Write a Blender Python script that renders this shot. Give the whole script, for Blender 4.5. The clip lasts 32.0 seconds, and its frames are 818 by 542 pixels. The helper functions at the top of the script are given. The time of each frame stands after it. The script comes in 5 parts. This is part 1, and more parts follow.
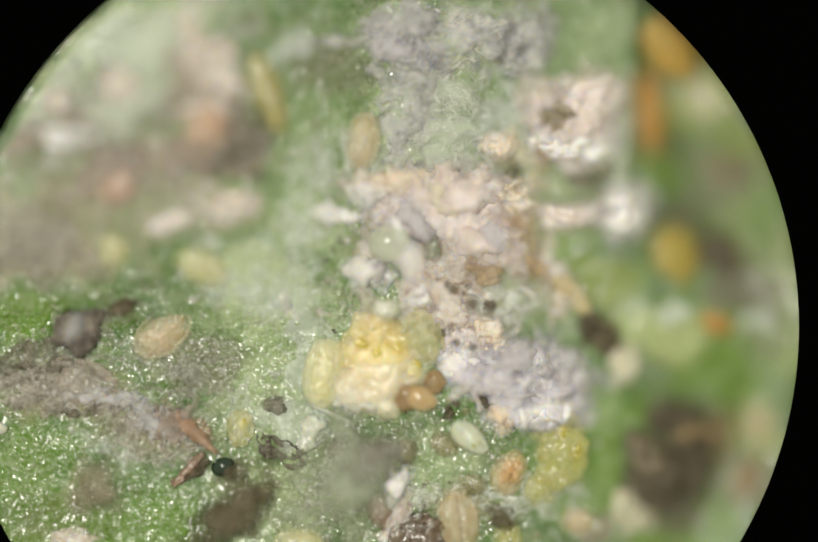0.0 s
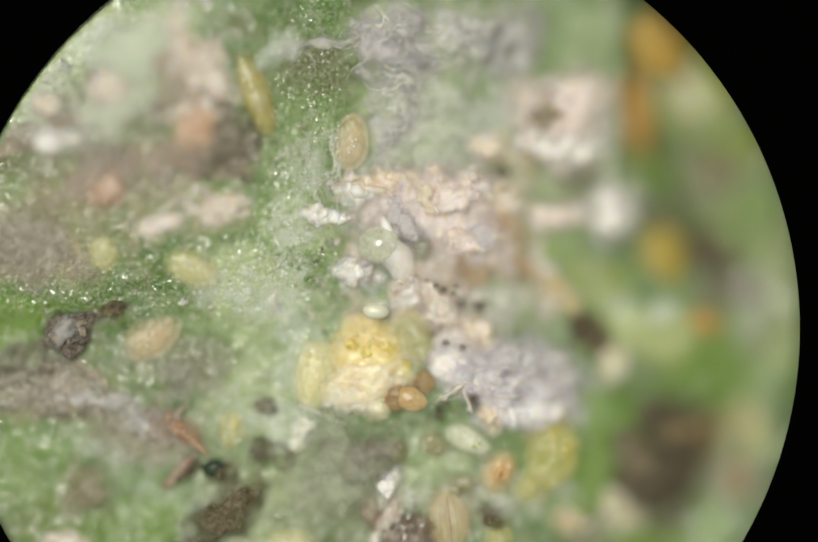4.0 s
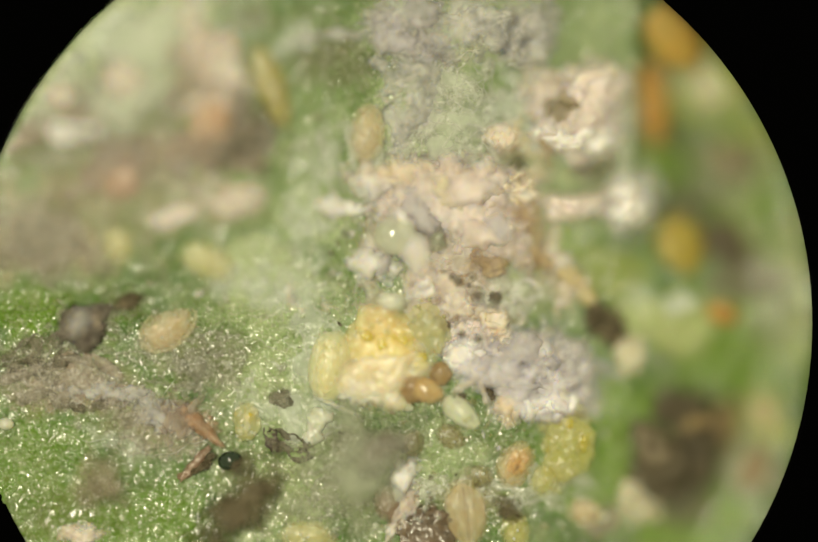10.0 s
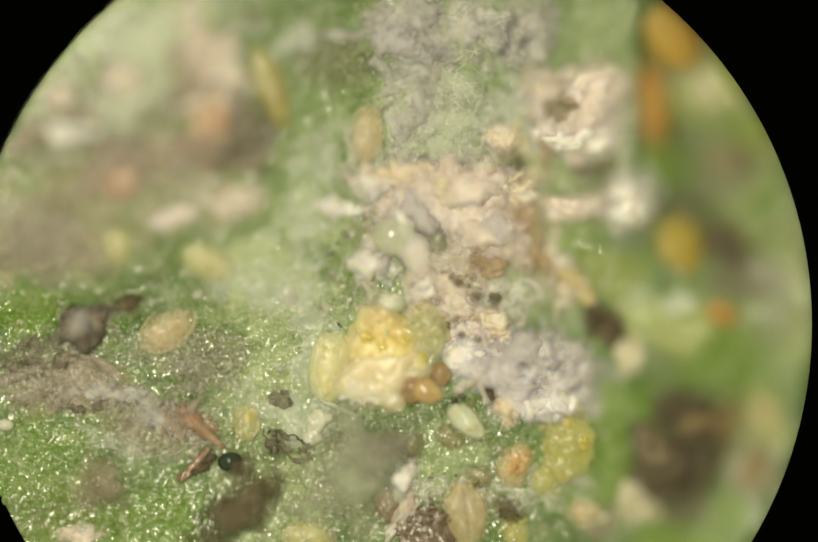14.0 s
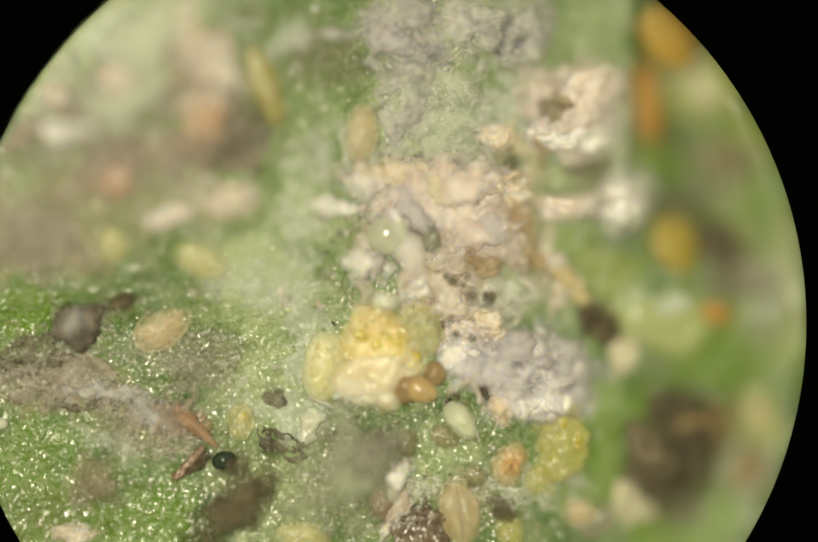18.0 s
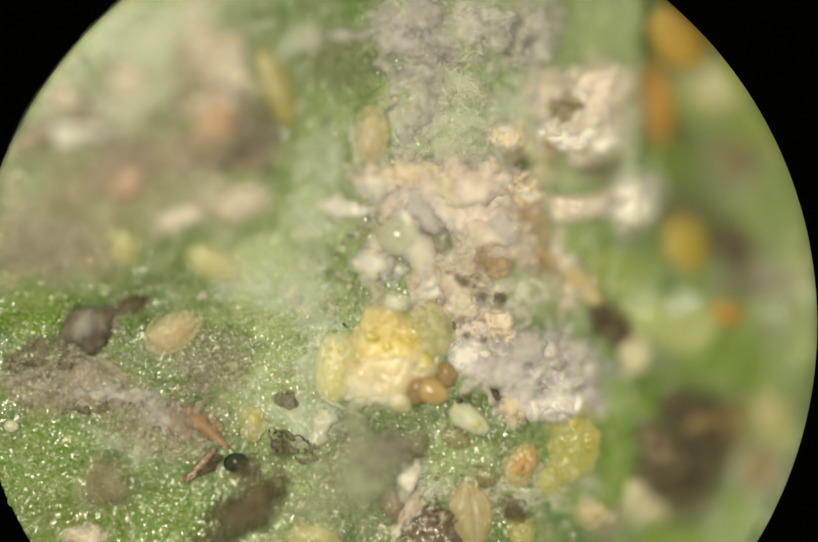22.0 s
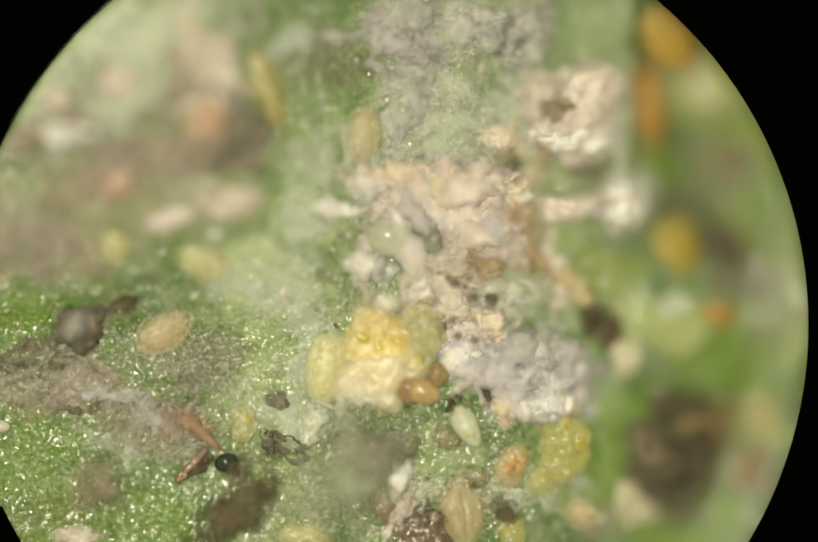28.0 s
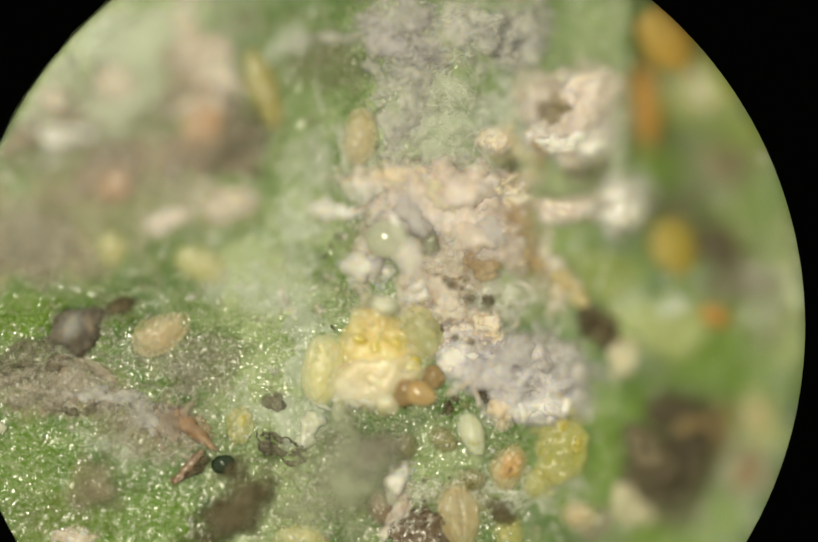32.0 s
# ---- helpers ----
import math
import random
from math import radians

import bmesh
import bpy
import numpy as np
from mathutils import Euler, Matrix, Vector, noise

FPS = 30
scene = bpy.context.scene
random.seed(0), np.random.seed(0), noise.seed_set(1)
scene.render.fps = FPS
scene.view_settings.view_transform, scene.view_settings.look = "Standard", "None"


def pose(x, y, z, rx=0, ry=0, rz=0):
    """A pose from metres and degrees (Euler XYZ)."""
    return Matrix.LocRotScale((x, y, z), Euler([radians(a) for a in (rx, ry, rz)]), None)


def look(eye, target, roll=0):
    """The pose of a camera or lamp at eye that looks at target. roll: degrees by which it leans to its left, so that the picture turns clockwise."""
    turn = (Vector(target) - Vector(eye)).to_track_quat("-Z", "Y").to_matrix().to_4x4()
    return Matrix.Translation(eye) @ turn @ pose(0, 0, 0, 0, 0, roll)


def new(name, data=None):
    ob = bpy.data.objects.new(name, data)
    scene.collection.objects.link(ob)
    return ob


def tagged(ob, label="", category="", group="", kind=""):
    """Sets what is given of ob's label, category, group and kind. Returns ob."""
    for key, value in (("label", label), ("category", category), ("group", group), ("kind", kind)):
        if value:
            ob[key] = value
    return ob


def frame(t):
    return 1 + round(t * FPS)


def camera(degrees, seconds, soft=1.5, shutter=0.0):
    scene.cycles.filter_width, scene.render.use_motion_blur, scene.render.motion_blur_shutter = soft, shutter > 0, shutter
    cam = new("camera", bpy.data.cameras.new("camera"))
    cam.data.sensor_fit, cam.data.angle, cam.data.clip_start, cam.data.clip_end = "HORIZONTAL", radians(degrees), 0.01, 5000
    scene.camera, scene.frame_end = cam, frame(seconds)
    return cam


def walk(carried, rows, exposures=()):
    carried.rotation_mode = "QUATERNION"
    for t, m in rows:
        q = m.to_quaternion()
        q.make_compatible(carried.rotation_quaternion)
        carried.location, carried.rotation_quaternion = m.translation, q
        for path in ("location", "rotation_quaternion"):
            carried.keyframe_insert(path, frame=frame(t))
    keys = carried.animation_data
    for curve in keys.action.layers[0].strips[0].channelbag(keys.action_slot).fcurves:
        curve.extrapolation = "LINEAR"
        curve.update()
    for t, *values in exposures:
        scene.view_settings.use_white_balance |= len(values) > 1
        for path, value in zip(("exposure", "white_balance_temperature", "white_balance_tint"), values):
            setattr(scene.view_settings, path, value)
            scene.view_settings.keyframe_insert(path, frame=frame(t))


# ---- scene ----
# The plan is laid out to fit the camera's view, in units of 1/300 mm: u to the right, v towards the near side, heights
# up.
K = 0.001 / 300.0
DIST = 11212.0
CU, CV = 784.0, 519.0
STOP_U, STOP_V, STOP_R = 745.0, 619.0, 812.0


def shot(du, dv, turn, lift):
    """The camera's pose: the specimen shifted by (du, dv) and turned, the lens lifted to focus higher."""
    a = radians(turn)
    c, s = math.cos(a), math.sin(a)
    x, y = -(c * du + s * dv), -(-s * du + c * dv)
    return pose(x * K, -y * K, (DIST + lift) * K, 0, 0, turn)


cam = camera(8.0, 32.0, soft=1.6)
cam.data.dof.use_dof = True
cam.data.dof.focus_distance = DIST * K
cam.data.dof.aperture_fstop = 12.8
walk(cam, [(t, shot(du, dv, turn, lift)) for t, du, dv, turn, lift in (
        (0, -9.9, 14.8, 0.45, 0), (0.5, -2.5, 11.4, 0.50, 0), (1, -19.5, 12.8, 0.43, 3), (1.5, -27.4, 13.5, 0.20, 8),
        (2, -21.2, 15.6, 0.20, 14), (2.5, -31.2, 15.5, 0.18, 32), (3, -32.5, 14.9, 0.24, 48), (3.5, -27.8, 16.7, 0.13, 24),
        (5.5, -43.0, 16.0, 0.10, 62), (6, -36.0, 18.0, 0.00, 60), (6.2, -25.0, 20.0, -0.10, 36), (6.5, 4.2, 15.5, -0.21, -6),
        (7, 13.9, 11.0, -0.10, -10), (7.5, 4.5, 12.9, -0.24, -8), (8, 8.4, 11.4, -0.23, -5), (8.5, 7.2, 9.6, -0.16, -4),
        (9, 4.6, 7.1, -0.23, 0), (9.5, -4.3, 1.6, -0.01, 0), (10, -0.0, -0.0, -0.00, 0), (10.5, -1.9, -1.5, 0.09, 0),
        (11, 1.6, -0.7, 0.05, 0), (11.5, 8.1, 0.4, -0.15, 0), (12, 7.2, -1.2, -0.13, 0), (12.5, 1.8, -1.4, 0.03, 0),
        (13, 3.0, -0.0, -0.03, 0), (13.5, 5.3, 0.5, -0.13, 0), (14, -0.7, 1.5, -0.04, 0), (14.5, -3.6, 0.0, 0.01, 0),
        (16.5, 3.5, 0.9, -0.10, 0), (17, -1.2, -0.4, -0.15, 0), (17.5, -9.7, 0.9, -0.15, 0), (18, -11.3, -0.2, 0.02, 0),
        (18.5, -3.0, 0.2, 0.02, 0), (19, 3.0, 3.3, -0.18, 0), (19.5, 1.8, 4.6, -0.30, 0), (20, 6.0, 4.8, -0.28, 0),
        (20.5, 1.1, 4.2, -0.27, 0), (21, 4.3, 4.6, -0.21, 0), (21.5, 6.7, 1.5, -0.07, 0), (22, 9.4, 2.0, -0.18, 0),
        (22.5, 3.4, 5.8, -0.32, 0), (23, 3.2, 5.6, -0.37, 0), (23.5, 2.9, 5.8, -0.42, 0), (24, 0.7, 5.7, -0.34, 0),
        (24.5, 6.5, 3.4, -0.33, 0), (25, 2.1, 3.4, -0.15, 0), (25.5, -0.0, 3.6, -0.28, 0), (27.5, -12.9, 7.1, -0.26, 0),
        (28, -7.6, 3.0, -0.13, 0), (28.5, -10.8, 7.1, -0.26, 0), (29, -8.8, 10.0, -0.37, 0), (29.5, -7.7, 10.6, -0.55, 0),
        (30, -9.9, 10.1, -0.37, 0), (30.5, -9.5, 9.0, -0.30, 0), (31, -14.7, 6.9, -0.09, 0), (31.5, -15.6, 5.9, 0.04, 0),
        (32, -13.8, 6.2, -0.11, 0),)], exposures=((0.0, 0.0, 5700, 14), (6.0, 0.0, 5650, 14), (7.0, -0.03, 6300, 6), (8.0, -0.05, 6660, 5), (25.0, -0.05, 6700, 6), (32.0, -0.07, 6400, 6)))

# ---- light: one small bright illuminator from the upper left, dim room light ----
world = bpy.data.worlds.new("room_light")
scene.world = world
world.use_nodes = True
world.node_tree.nodes["Background"].inputs[0].default_value = (1.0, 0.95, 0.58, 1)
world.node_tree.nodes["Background"].inputs[1].default_value = 0.56
sun = new("illuminator", bpy.data.lights.new("illuminator", "SUN"))
sun.data.energy, sun.data.angle, sun.data.color = 2.3, radians(9), (1.0, 0.93, 0.71)
sun.matrix_world = look((-0.24, 0.22, 1.15), (0, 0, 0))


# ---- numeric helpers ----
def lattice(x, y, size, seed):
    """Smooth value noise in 0..1 over numpy arrays."""
    r = np.random.RandomState(seed).rand(64, 64)
    x, y = np.asarray(x, float) / size, np.asarray(y, float) / size
    i, j = np.floor(x).astype(int), np.floor(y).astype(int)
    f, g = x - i, y - j
    f, g = f * f * (3 - 2 * f), g * g * (3 - 2 * g)
    a, b, c, d = r[i % 64, j % 64], r[(i + 1) % 64, j % 64], r[i % 64, (j + 1) % 64], r[(i + 1) % 64, (j + 1) % 64]
    return (a * (1 - f) + b * f) * (1 - g) + (c * (1 - f) + d * f) * g


def fractal(x, y, size, seed, octaves=4):
    total, amp, norm = 0.0, 1.0, 0.0
    for k in range(octaves):
        total, norm = total + amp * lattice(x + 17 * k, y - 31 * k, size / 2 ** k, seed + k), norm + amp
        amp *= 0.55
    return total / norm


def smooth(a, b, x):
    t = np.clip((np.asarray(x, float) - a) / (b - a), 0, 1)
    return t * t * (3 - 2 * t)


def cells(x, y, size, seed):
    """Distance to the nearest of jittered cell centres, in cells, and a random number for each cell."""
    r = np.random.RandomState(seed).rand(128, 128, 3)
    x, y = np.asarray(x, float) / size, np.asarray(y, float) / size
    i, j = np.floor(x).astype(int), np.floor(y).astype(int)
    best, pick = np.full(x.shape, 9.0), np.zeros(x.shape)
    for a in (-1, 0, 1):
        for b in (-1, 0, 1):
            q = r[(i + a) % 128, (j + b) % 128]
            d = np.hypot(i + a + q[..., 0] - x, j + b + q[..., 1] - y)
            pick = np.where(d < best, q[..., 2], pick)
            best = np.minimum(best, d)
    return best, pick


def relief(u, v):
    """Height of the leaf without its fine grain."""
    u, v = np.asarray(u, float), np.asarray(v, float)
    a, b = (630 - v) / 300, (742 - u) / 300
    k = 0.25
    m = -k * np.log(np.exp(-np.clip(a, -4, 4) / k) + np.exp(-np.clip(b, -4, 4) / k))
    high = 0.42 * np.where(m > 0, m, 0.04 * m)
    high = 0.35 * np.tanh(high / 0.35)
    near = smooth(620, 840, v)
    r = np.maximum(0, (u - 780 - 190 * near) / 300)
    low = -0.165 * r ** 1.2 * (1 + 0.3 * smooth(580, 400, v) + 1.2 * near) - (0.13 * smooth(1214, 1232, u + 0.04 * (v - 200)) + 0.14 * smooth(1220, 1330, u)) * smooth(520, 360, v)
    bump = 0.05 * (fractal(u, v, 150, 5, 3) - 0.5) + 0.03 * (fractal(u, v, 50, 9, 2) - 0.5)
    edge = smooth(STOP_R - 5, STOP_R - 120, np.hypot(u - STOP_U, v - STOP_V))
    return 300 * (0.78 * high * (0.55 + 0.45 * edge) + 0.72 * low * (0.55 + 0.45 * edge) + bump) - 3


TABLE_U, TABLE_V = np.arange(-160, 1700, 4.0), np.arange(-300, 1540, 4.0)
TABLE = relief(*np.meshgrid(TABLE_U, TABLE_V)).tolist()


def H(u, v):
    """Height of the leaf at a place of the plan, from a table."""
    x, y = min(max((u + 160) / 4, 0), 463.9), min(max((v + 300) / 4, 0), 458.9)
    i, j = int(x), int(y)
    f, g = x - i, y - j
    a, b = TABLE[j], TABLE[j + 1]
    return (a[i] * (1 - f) + a[i + 1] * f) * (1 - g) + (b[i] * (1 - f) + b[i + 1] * f) * g


def at(u, v, h=None):
    """World place of a point of the plan at height h (on the leaf if not given), moved to stay at (u, v) in the
    camera's view.
    """
    h = H(u, v) if h is None else h
    f = (1 - h / DIST) * K
    return Vector(((u - CU) * f, (CV - v) * f, h * K))


# ---- materials ----
def facet_normal(nt, vec, base, scale, amount):
    """Tilts the surface cell by cell, as wet cell walls and wax grains do, so that single grains glint."""
    n, l = nt.nodes, nt.links
    v = n.new("ShaderNodeTexVoronoi")
    v.inputs["Scale"].default_value = scale * 1000
    l.new(vec, v.inputs["Vector"])
    a = n.new("ShaderNodeVectorMath")
    a.operation = "SUBTRACT"
    l.new(v.outputs["Color"], a.inputs[0])
    a.inputs[1].default_value = (0.5, 0.5, 0.5)
    b = n.new("ShaderNodeVectorMath")
    b.operation = "SCALE"
    l.new(a.outputs[0], b.inputs[0])
    if isinstance(amount, float):
        b.inputs["Scale"].default_value = amount
    else:
        l.new(amount, b.inputs["Scale"])
    c = n.new("ShaderNodeVectorMath")
    c.operation = "ADD"
    l.new(base, c.inputs[0])
    l.new(b.outputs[0], c.inputs[1])
    d = n.new("ShaderNodeVectorMath")
    d.operation = "NORMALIZE"
    l.new(c.outputs[0], d.inputs[0])
    return d.outputs[0], v.outputs["Color"]


def material(name, first, second, rough=0.5, fine=40.0, coarse=8.0, bump=0.3, depth=6.0, soft=0.0, spec=0.5, clear=0.0, coat=0.0, local=False, third=None, opacity=1.0, glint=0.0, grain=45.0, ragged=0.5, holes=0.0, dust=0.4, speckle=0.55, crumb=4.0, feather=0.6):
    """Two colours mottled at two scales (in structures per mm), fine relief, glinting grains, some light let into
    the body; where the mesh's cover is low the stuff thins out raggedly."""
    m = bpy.data.materials.new(name)
    m.use_nodes = True
    nt = m.node_tree
    n, l = nt.nodes, nt.links
    bsdf = n["Principled BSDF"]
    if local:
        vec = n.new("ShaderNodeTexCoord").outputs["Object"]
    else:
        vec = n.new("ShaderNodeNewGeometry").outputs["Position"]
    noises = []
    for scale, detail in ((coarse, min(crumb, 3)), (fine, crumb)):
        t = n.new("ShaderNodeTexNoise")
        t.inputs["Scale"].default_value = scale * 1000
        t.inputs["Detail"].default_value = detail
        t.inputs["Roughness"].default_value = 0.6 if crumb > 3 else 0.48
        t.inputs["Distortion"].default_value = 0.6
        l.new(vec, t.inputs["Vector"])
        noises.append(t.outputs["Fac"])

    def span(x, a, b, c=0.0, d=1.0):
        r = n.new("ShaderNodeMapRange")
        for i, value in enumerate((a, b, c, d)):
            r.inputs[i + 1].default_value = value
        l.new(x, r.inputs[0])
        return r.outputs[0]

    mix = n.new("ShaderNodeMix")
    mix.data_type = "RGBA"
    mix.inputs[6].default_value, mix.inputs[7].default_value = (*first, 1), (*second, 1)
    l.new(span(noises[0], 0.36, 0.64), mix.inputs[0])
    mix2 = n.new("ShaderNodeMix")
    mix2.data_type = "RGBA"
    l.new(mix.outputs[2], mix2.inputs[6])
    mix2.inputs[7].default_value = (*(third or [c * 0.6 for c in first]), 1)
    l.new(span(noises[1], 0.42, 0.7, 0.0, 0.7), mix2.inputs[0])
    mix3 = n.new("ShaderNodeMix")
    mix3.data_type = "RGBA"
    dusting = n.new("ShaderNodeTexNoise")
    dusting.inputs["Scale"].default_value, dusting.inputs["Detail"].default_value = 17000, 5
    l.new(vec, dusting.inputs["Vector"])
    l.new(span(dusting.outputs["Fac"], 0.46, 0.72, 0.0, dust), mix3.inputs[0])
    l.new(mix2.outputs[2], mix3.inputs[6])
    mix3.inputs[7].default_value = (0.60, 0.57, 0.46, 1)
    mottle = n.new("ShaderNodeTexNoise")
    mottle.inputs["Scale"].default_value, mottle.inputs["Detail"].default_value = 46000, 3
    l.new(vec, mottle.inputs["Vector"])
    mix4 = n.new("ShaderNodeMix")
    mix4.data_type, mix4.blend_type = "RGBA", "MULTIPLY"
    l.new(span(mottle.outputs["Fac"], 0.46, 0.66, 0.0, speckle), mix4.inputs[0])
    l.new(mix3.outputs[2], mix4.inputs[6])
    mix4.inputs[7].default_value = (0.46, 0.42, 0.36, 1)
    l.new(mix4.outputs[2], bsdf.inputs["Base Color"])
    bsdf.inputs["Roughness"].default_value = rough
    bsdf.inputs["Specular IOR Level"].default_value = spec
    if soft:
        bsdf.inputs["Subsurface Weight"].default_value = soft
        bsdf.inputs["Subsurface Radius"].default_value = (1.0, 0.8, 0.45)
        bsdf.inputs["Subsurface Scale"].default_value = 20 * K
    if clear:
        bsdf.inputs["Transmission Weight"].default_value = clear
        bsdf.inputs["IOR"].default_value = 1.38
    if coat:
        bsdf.inputs["Coat Weight"].default_value = coat
        bsdf.inputs["Coat Roughness"].default_value = 0.15
    normal = None
    if bump:
        b = n.new("ShaderNodeBump")
        b.inputs["Strength"].default_value = bump
        b.inputs["Distance"].default_value = depth * K
        l.new(noises[1], b.inputs["Height"])
        normal = b.outputs[0]
    if normal:
        l.new(normal, bsdf.inputs["Normal"])
    if glint:
        bsdf.inputs["Coat Weight"].default_value = 0.7
        bsdf.inputs["Coat Roughness"].default_value = 0.2
        bsdf.inputs["Coat IOR"].default_value = 1.8
        l.new(facet_normal(nt, vec, n.new("ShaderNodeNewGeometry").outputs["Normal"], 1.4 * grain, 1.3 * glint)[0], bsdf.inputs["Coat Normal"])
    # thinning out
    a = n.new("ShaderNodeAttribute")
    a.attribute_name = "cover"
    x = n.new("ShaderNodeMath")
    x.operation = "MULTIPLY_ADD"
    l.new(noises[0], x.inputs[0])
    x.inputs[1].default_value = ragged
    l.new(a.outputs["Fac"], x.inputs[2])
    alpha = span(x.outputs[0], 0.5 * ragged + 0.02, 0.5 * ragged + feather, 0.0, opacity)
    if holes:
        h = n.new("ShaderNodeMath")
        h.operation = "MULTIPLY"
        l.new(alpha, h.inputs[0])
        l.new(span(noises[1], 0.62 - 0.3 * holes, 0.42 - 0.2 * holes, 1.0, 1.0 - holes), h.inputs[1])
        alpha = h.outputs[0]
    l.new(alpha, bsdf.inputs["Alpha"])
    return m


WAX_WHITE = material("white_wax", (0.97, 0.93, 0.95), (0.86, 0.81, 0.84), 0.7, 12, 5, 0.2, 8, soft=0.5, opacity=0.90, ragged=0.7, dust=0.0, third=(0.84, 0.78, 0.79), spec=0.15, speckle=0.05, crumb=2.0, feather=0.95)
WAX_GREY = material("grey_wax", (0.92, 0.86, 0.94), (0.52, 0.48, 0.54), 0.7, 13, 5, 0.25, 8, soft=0.5, opacity=0.84, third=(0.92, 0.87, 0.93), ragged=0.7, dust=0.0, spec=0.15, speckle=0.08, crumb=2.0, feather=0.95)
WAX_TAN = material("tan_wax", (0.92, 0.83, 0.86), (0.84, 0.72, 0.71), 0.7, 12, 5, 0.2, 8, soft=0.5, third=(0.74, 0.62, 0.58), opacity=0.80, ragged=0.7, dust=0.0, spec=0.15, speckle=0.06, crumb=2.0, feather=0.95)
WAX_PINK = material("pinkish_wax", (0.84, 0.73, 0.69), (0.90, 0.83, 0.81), 0.7, 13, 6, 0.25, 8, soft=0.5, third=(0.52, 0.40, 0.35), opacity=0.74, ragged=0.8, dust=0.0, spec=0.15, speckle=0.08, crumb=2.0, feather=0.95)
# Grey wax; also laid over the heaps as painted shade of hollows and creases.
WAX_DIM = material("grey_wax_and_shade", (0.60, 0.56, 0.61), (0.44, 0.41, 0.45), 0.7, 13, 6, 0.25, 8, soft=0.3, opacity=0.7, third=(0.68, 0.64, 0.69), ragged=0.8, dust=0.0, spec=0.1, speckle=0.1, crumb=2.0, feather=0.9)
# Brown wax, which also serves as painted shade in a fold and a hollow.
WAX_BROWN = material("brown_wax_and_shade", (0.42, 0.29, 0.17), (0.56, 0.42, 0.27), 0.7, 13, 6, 0.25, 8, soft=0.4, opacity=0.55, third=(0.30, 0.20, 0.12), ragged=0.8, dust=0.0, spec=0.15, speckle=0.1, crumb=2.0, feather=0.9)
WAX_PEACH = material("peach_wax", (0.89, 0.75, 0.64), (0.89, 0.81, 0.79), 0.7, 13, 6, 0.2, 8, soft=0.5, opacity=0.75, third=(0.80, 0.61, 0.45), ragged=0.8, dust=0.0, spec=0.15, speckle=0.05, crumb=2.0, feather=0.95)
FILM = material("wax_film", (0.70, 0.72, 0.66), (0.62, 0.64, 0.58), 0.5, 30, 10, 0.4, 5, third=(0.80, 0.81, 0.76), opacity=0.46, glint=0.35, grain=50, ragged=1.2, holes=0.5)
SALMON = material("salmon_body", (0.70, 0.46, 0.32), (0.74, 0.56, 0.44), 0.6, 14, 6, 0.3, 6, soft=0.4, opacity=0.7, third=(0.60, 0.40, 0.30), ragged=0.8, dust=0.0, speckle=0.1, crumb=2.5, feather=0.95)
RED_WEB = material("torn_red_brown_skin", (0.46, 0.27, 0.17), (0.58, 0.44, 0.37), 0.6, 18, 8, 0.4, 8, soft=0.3, third=(0.30, 0.16, 0.10), opacity=0.85, ragged=0.9, dust=0.1, speckle=0.2, glint=0.4, grain=60, feather=0.9)
CORE = material("orange_core", (0.70, 0.36, 0.10), (0.74, 0.50, 0.22), 0.4, 24, 12, 0.4, 6, soft=0.4, opacity=0.8, ragged=0.8, dust=0.1, glint=0.4, grain=50, feather=0.9)
COBWEB = material("cobweb_wax", (0.74, 0.71, 0.74), (0.33, 0.32, 0.33), 0.7, 13, 5, 0.25, 8, soft=0.4, opacity=0.60, third=(0.80, 0.77, 0.79), ragged=1.1, dust=0.0, spec=0.15, speckle=0.1, crumb=2.5, feather=0.95)
HAZE = material("grey_green_haze", (0.36, 0.39, 0.28), (0.46, 0.48, 0.38), 0.7, 12, 5, 0.2, 8, third=(0.30, 0.31, 0.24), opacity=0.62, ragged=0.9, dust=0.0, spec=0.1, speckle=0.05, crumb=2.5, feather=1.0)
PALE_WAX = material("pale_buff_wax", (0.86, 0.79, 0.64), (0.80, 0.73, 0.61), 0.7, 13, 6, 0.2, 8, soft=0.5, opacity=0.66, third=(0.70, 0.60, 0.44), ragged=0.8, dust=0.0, spec=0.15, speckle=0.05, crumb=2.0, feather=0.95)
BROWN_VEIL = material("thin_brown_veil", (0.20, 0.16, 0.12), (0.30, 0.25, 0.20), 0.7, 13, 6, 0.2, 8, opacity=0.55, ragged=1.2, dust=0.0, spec=0.1, speckle=0.1, crumb=3.0, feather=0.95)
# Two see-through dark colours that paint shade over the wax.
HOLLOW_SHADE = material("olive_brown_shade", (0.34, 0.28, 0.17), (0.26, 0.22, 0.13), 0.7, 13, 6, 0.2, 8, third=(0.22, 0.18, 0.11), opacity=0.62, ragged=0.7, dust=0.0, spec=0.1, speckle=0.05, crumb=2.0, feather=1.0)
OLIVE_SHADE = material("dark_olive_shade", (0.12, 0.12, 0.06), (0.16, 0.15, 0.09), 0.7, 13, 6, 0.2, 8, opacity=0.7, ragged=0.8, dust=0.0, spec=0.1, speckle=0.05, crumb=2.0, feather=0.95)
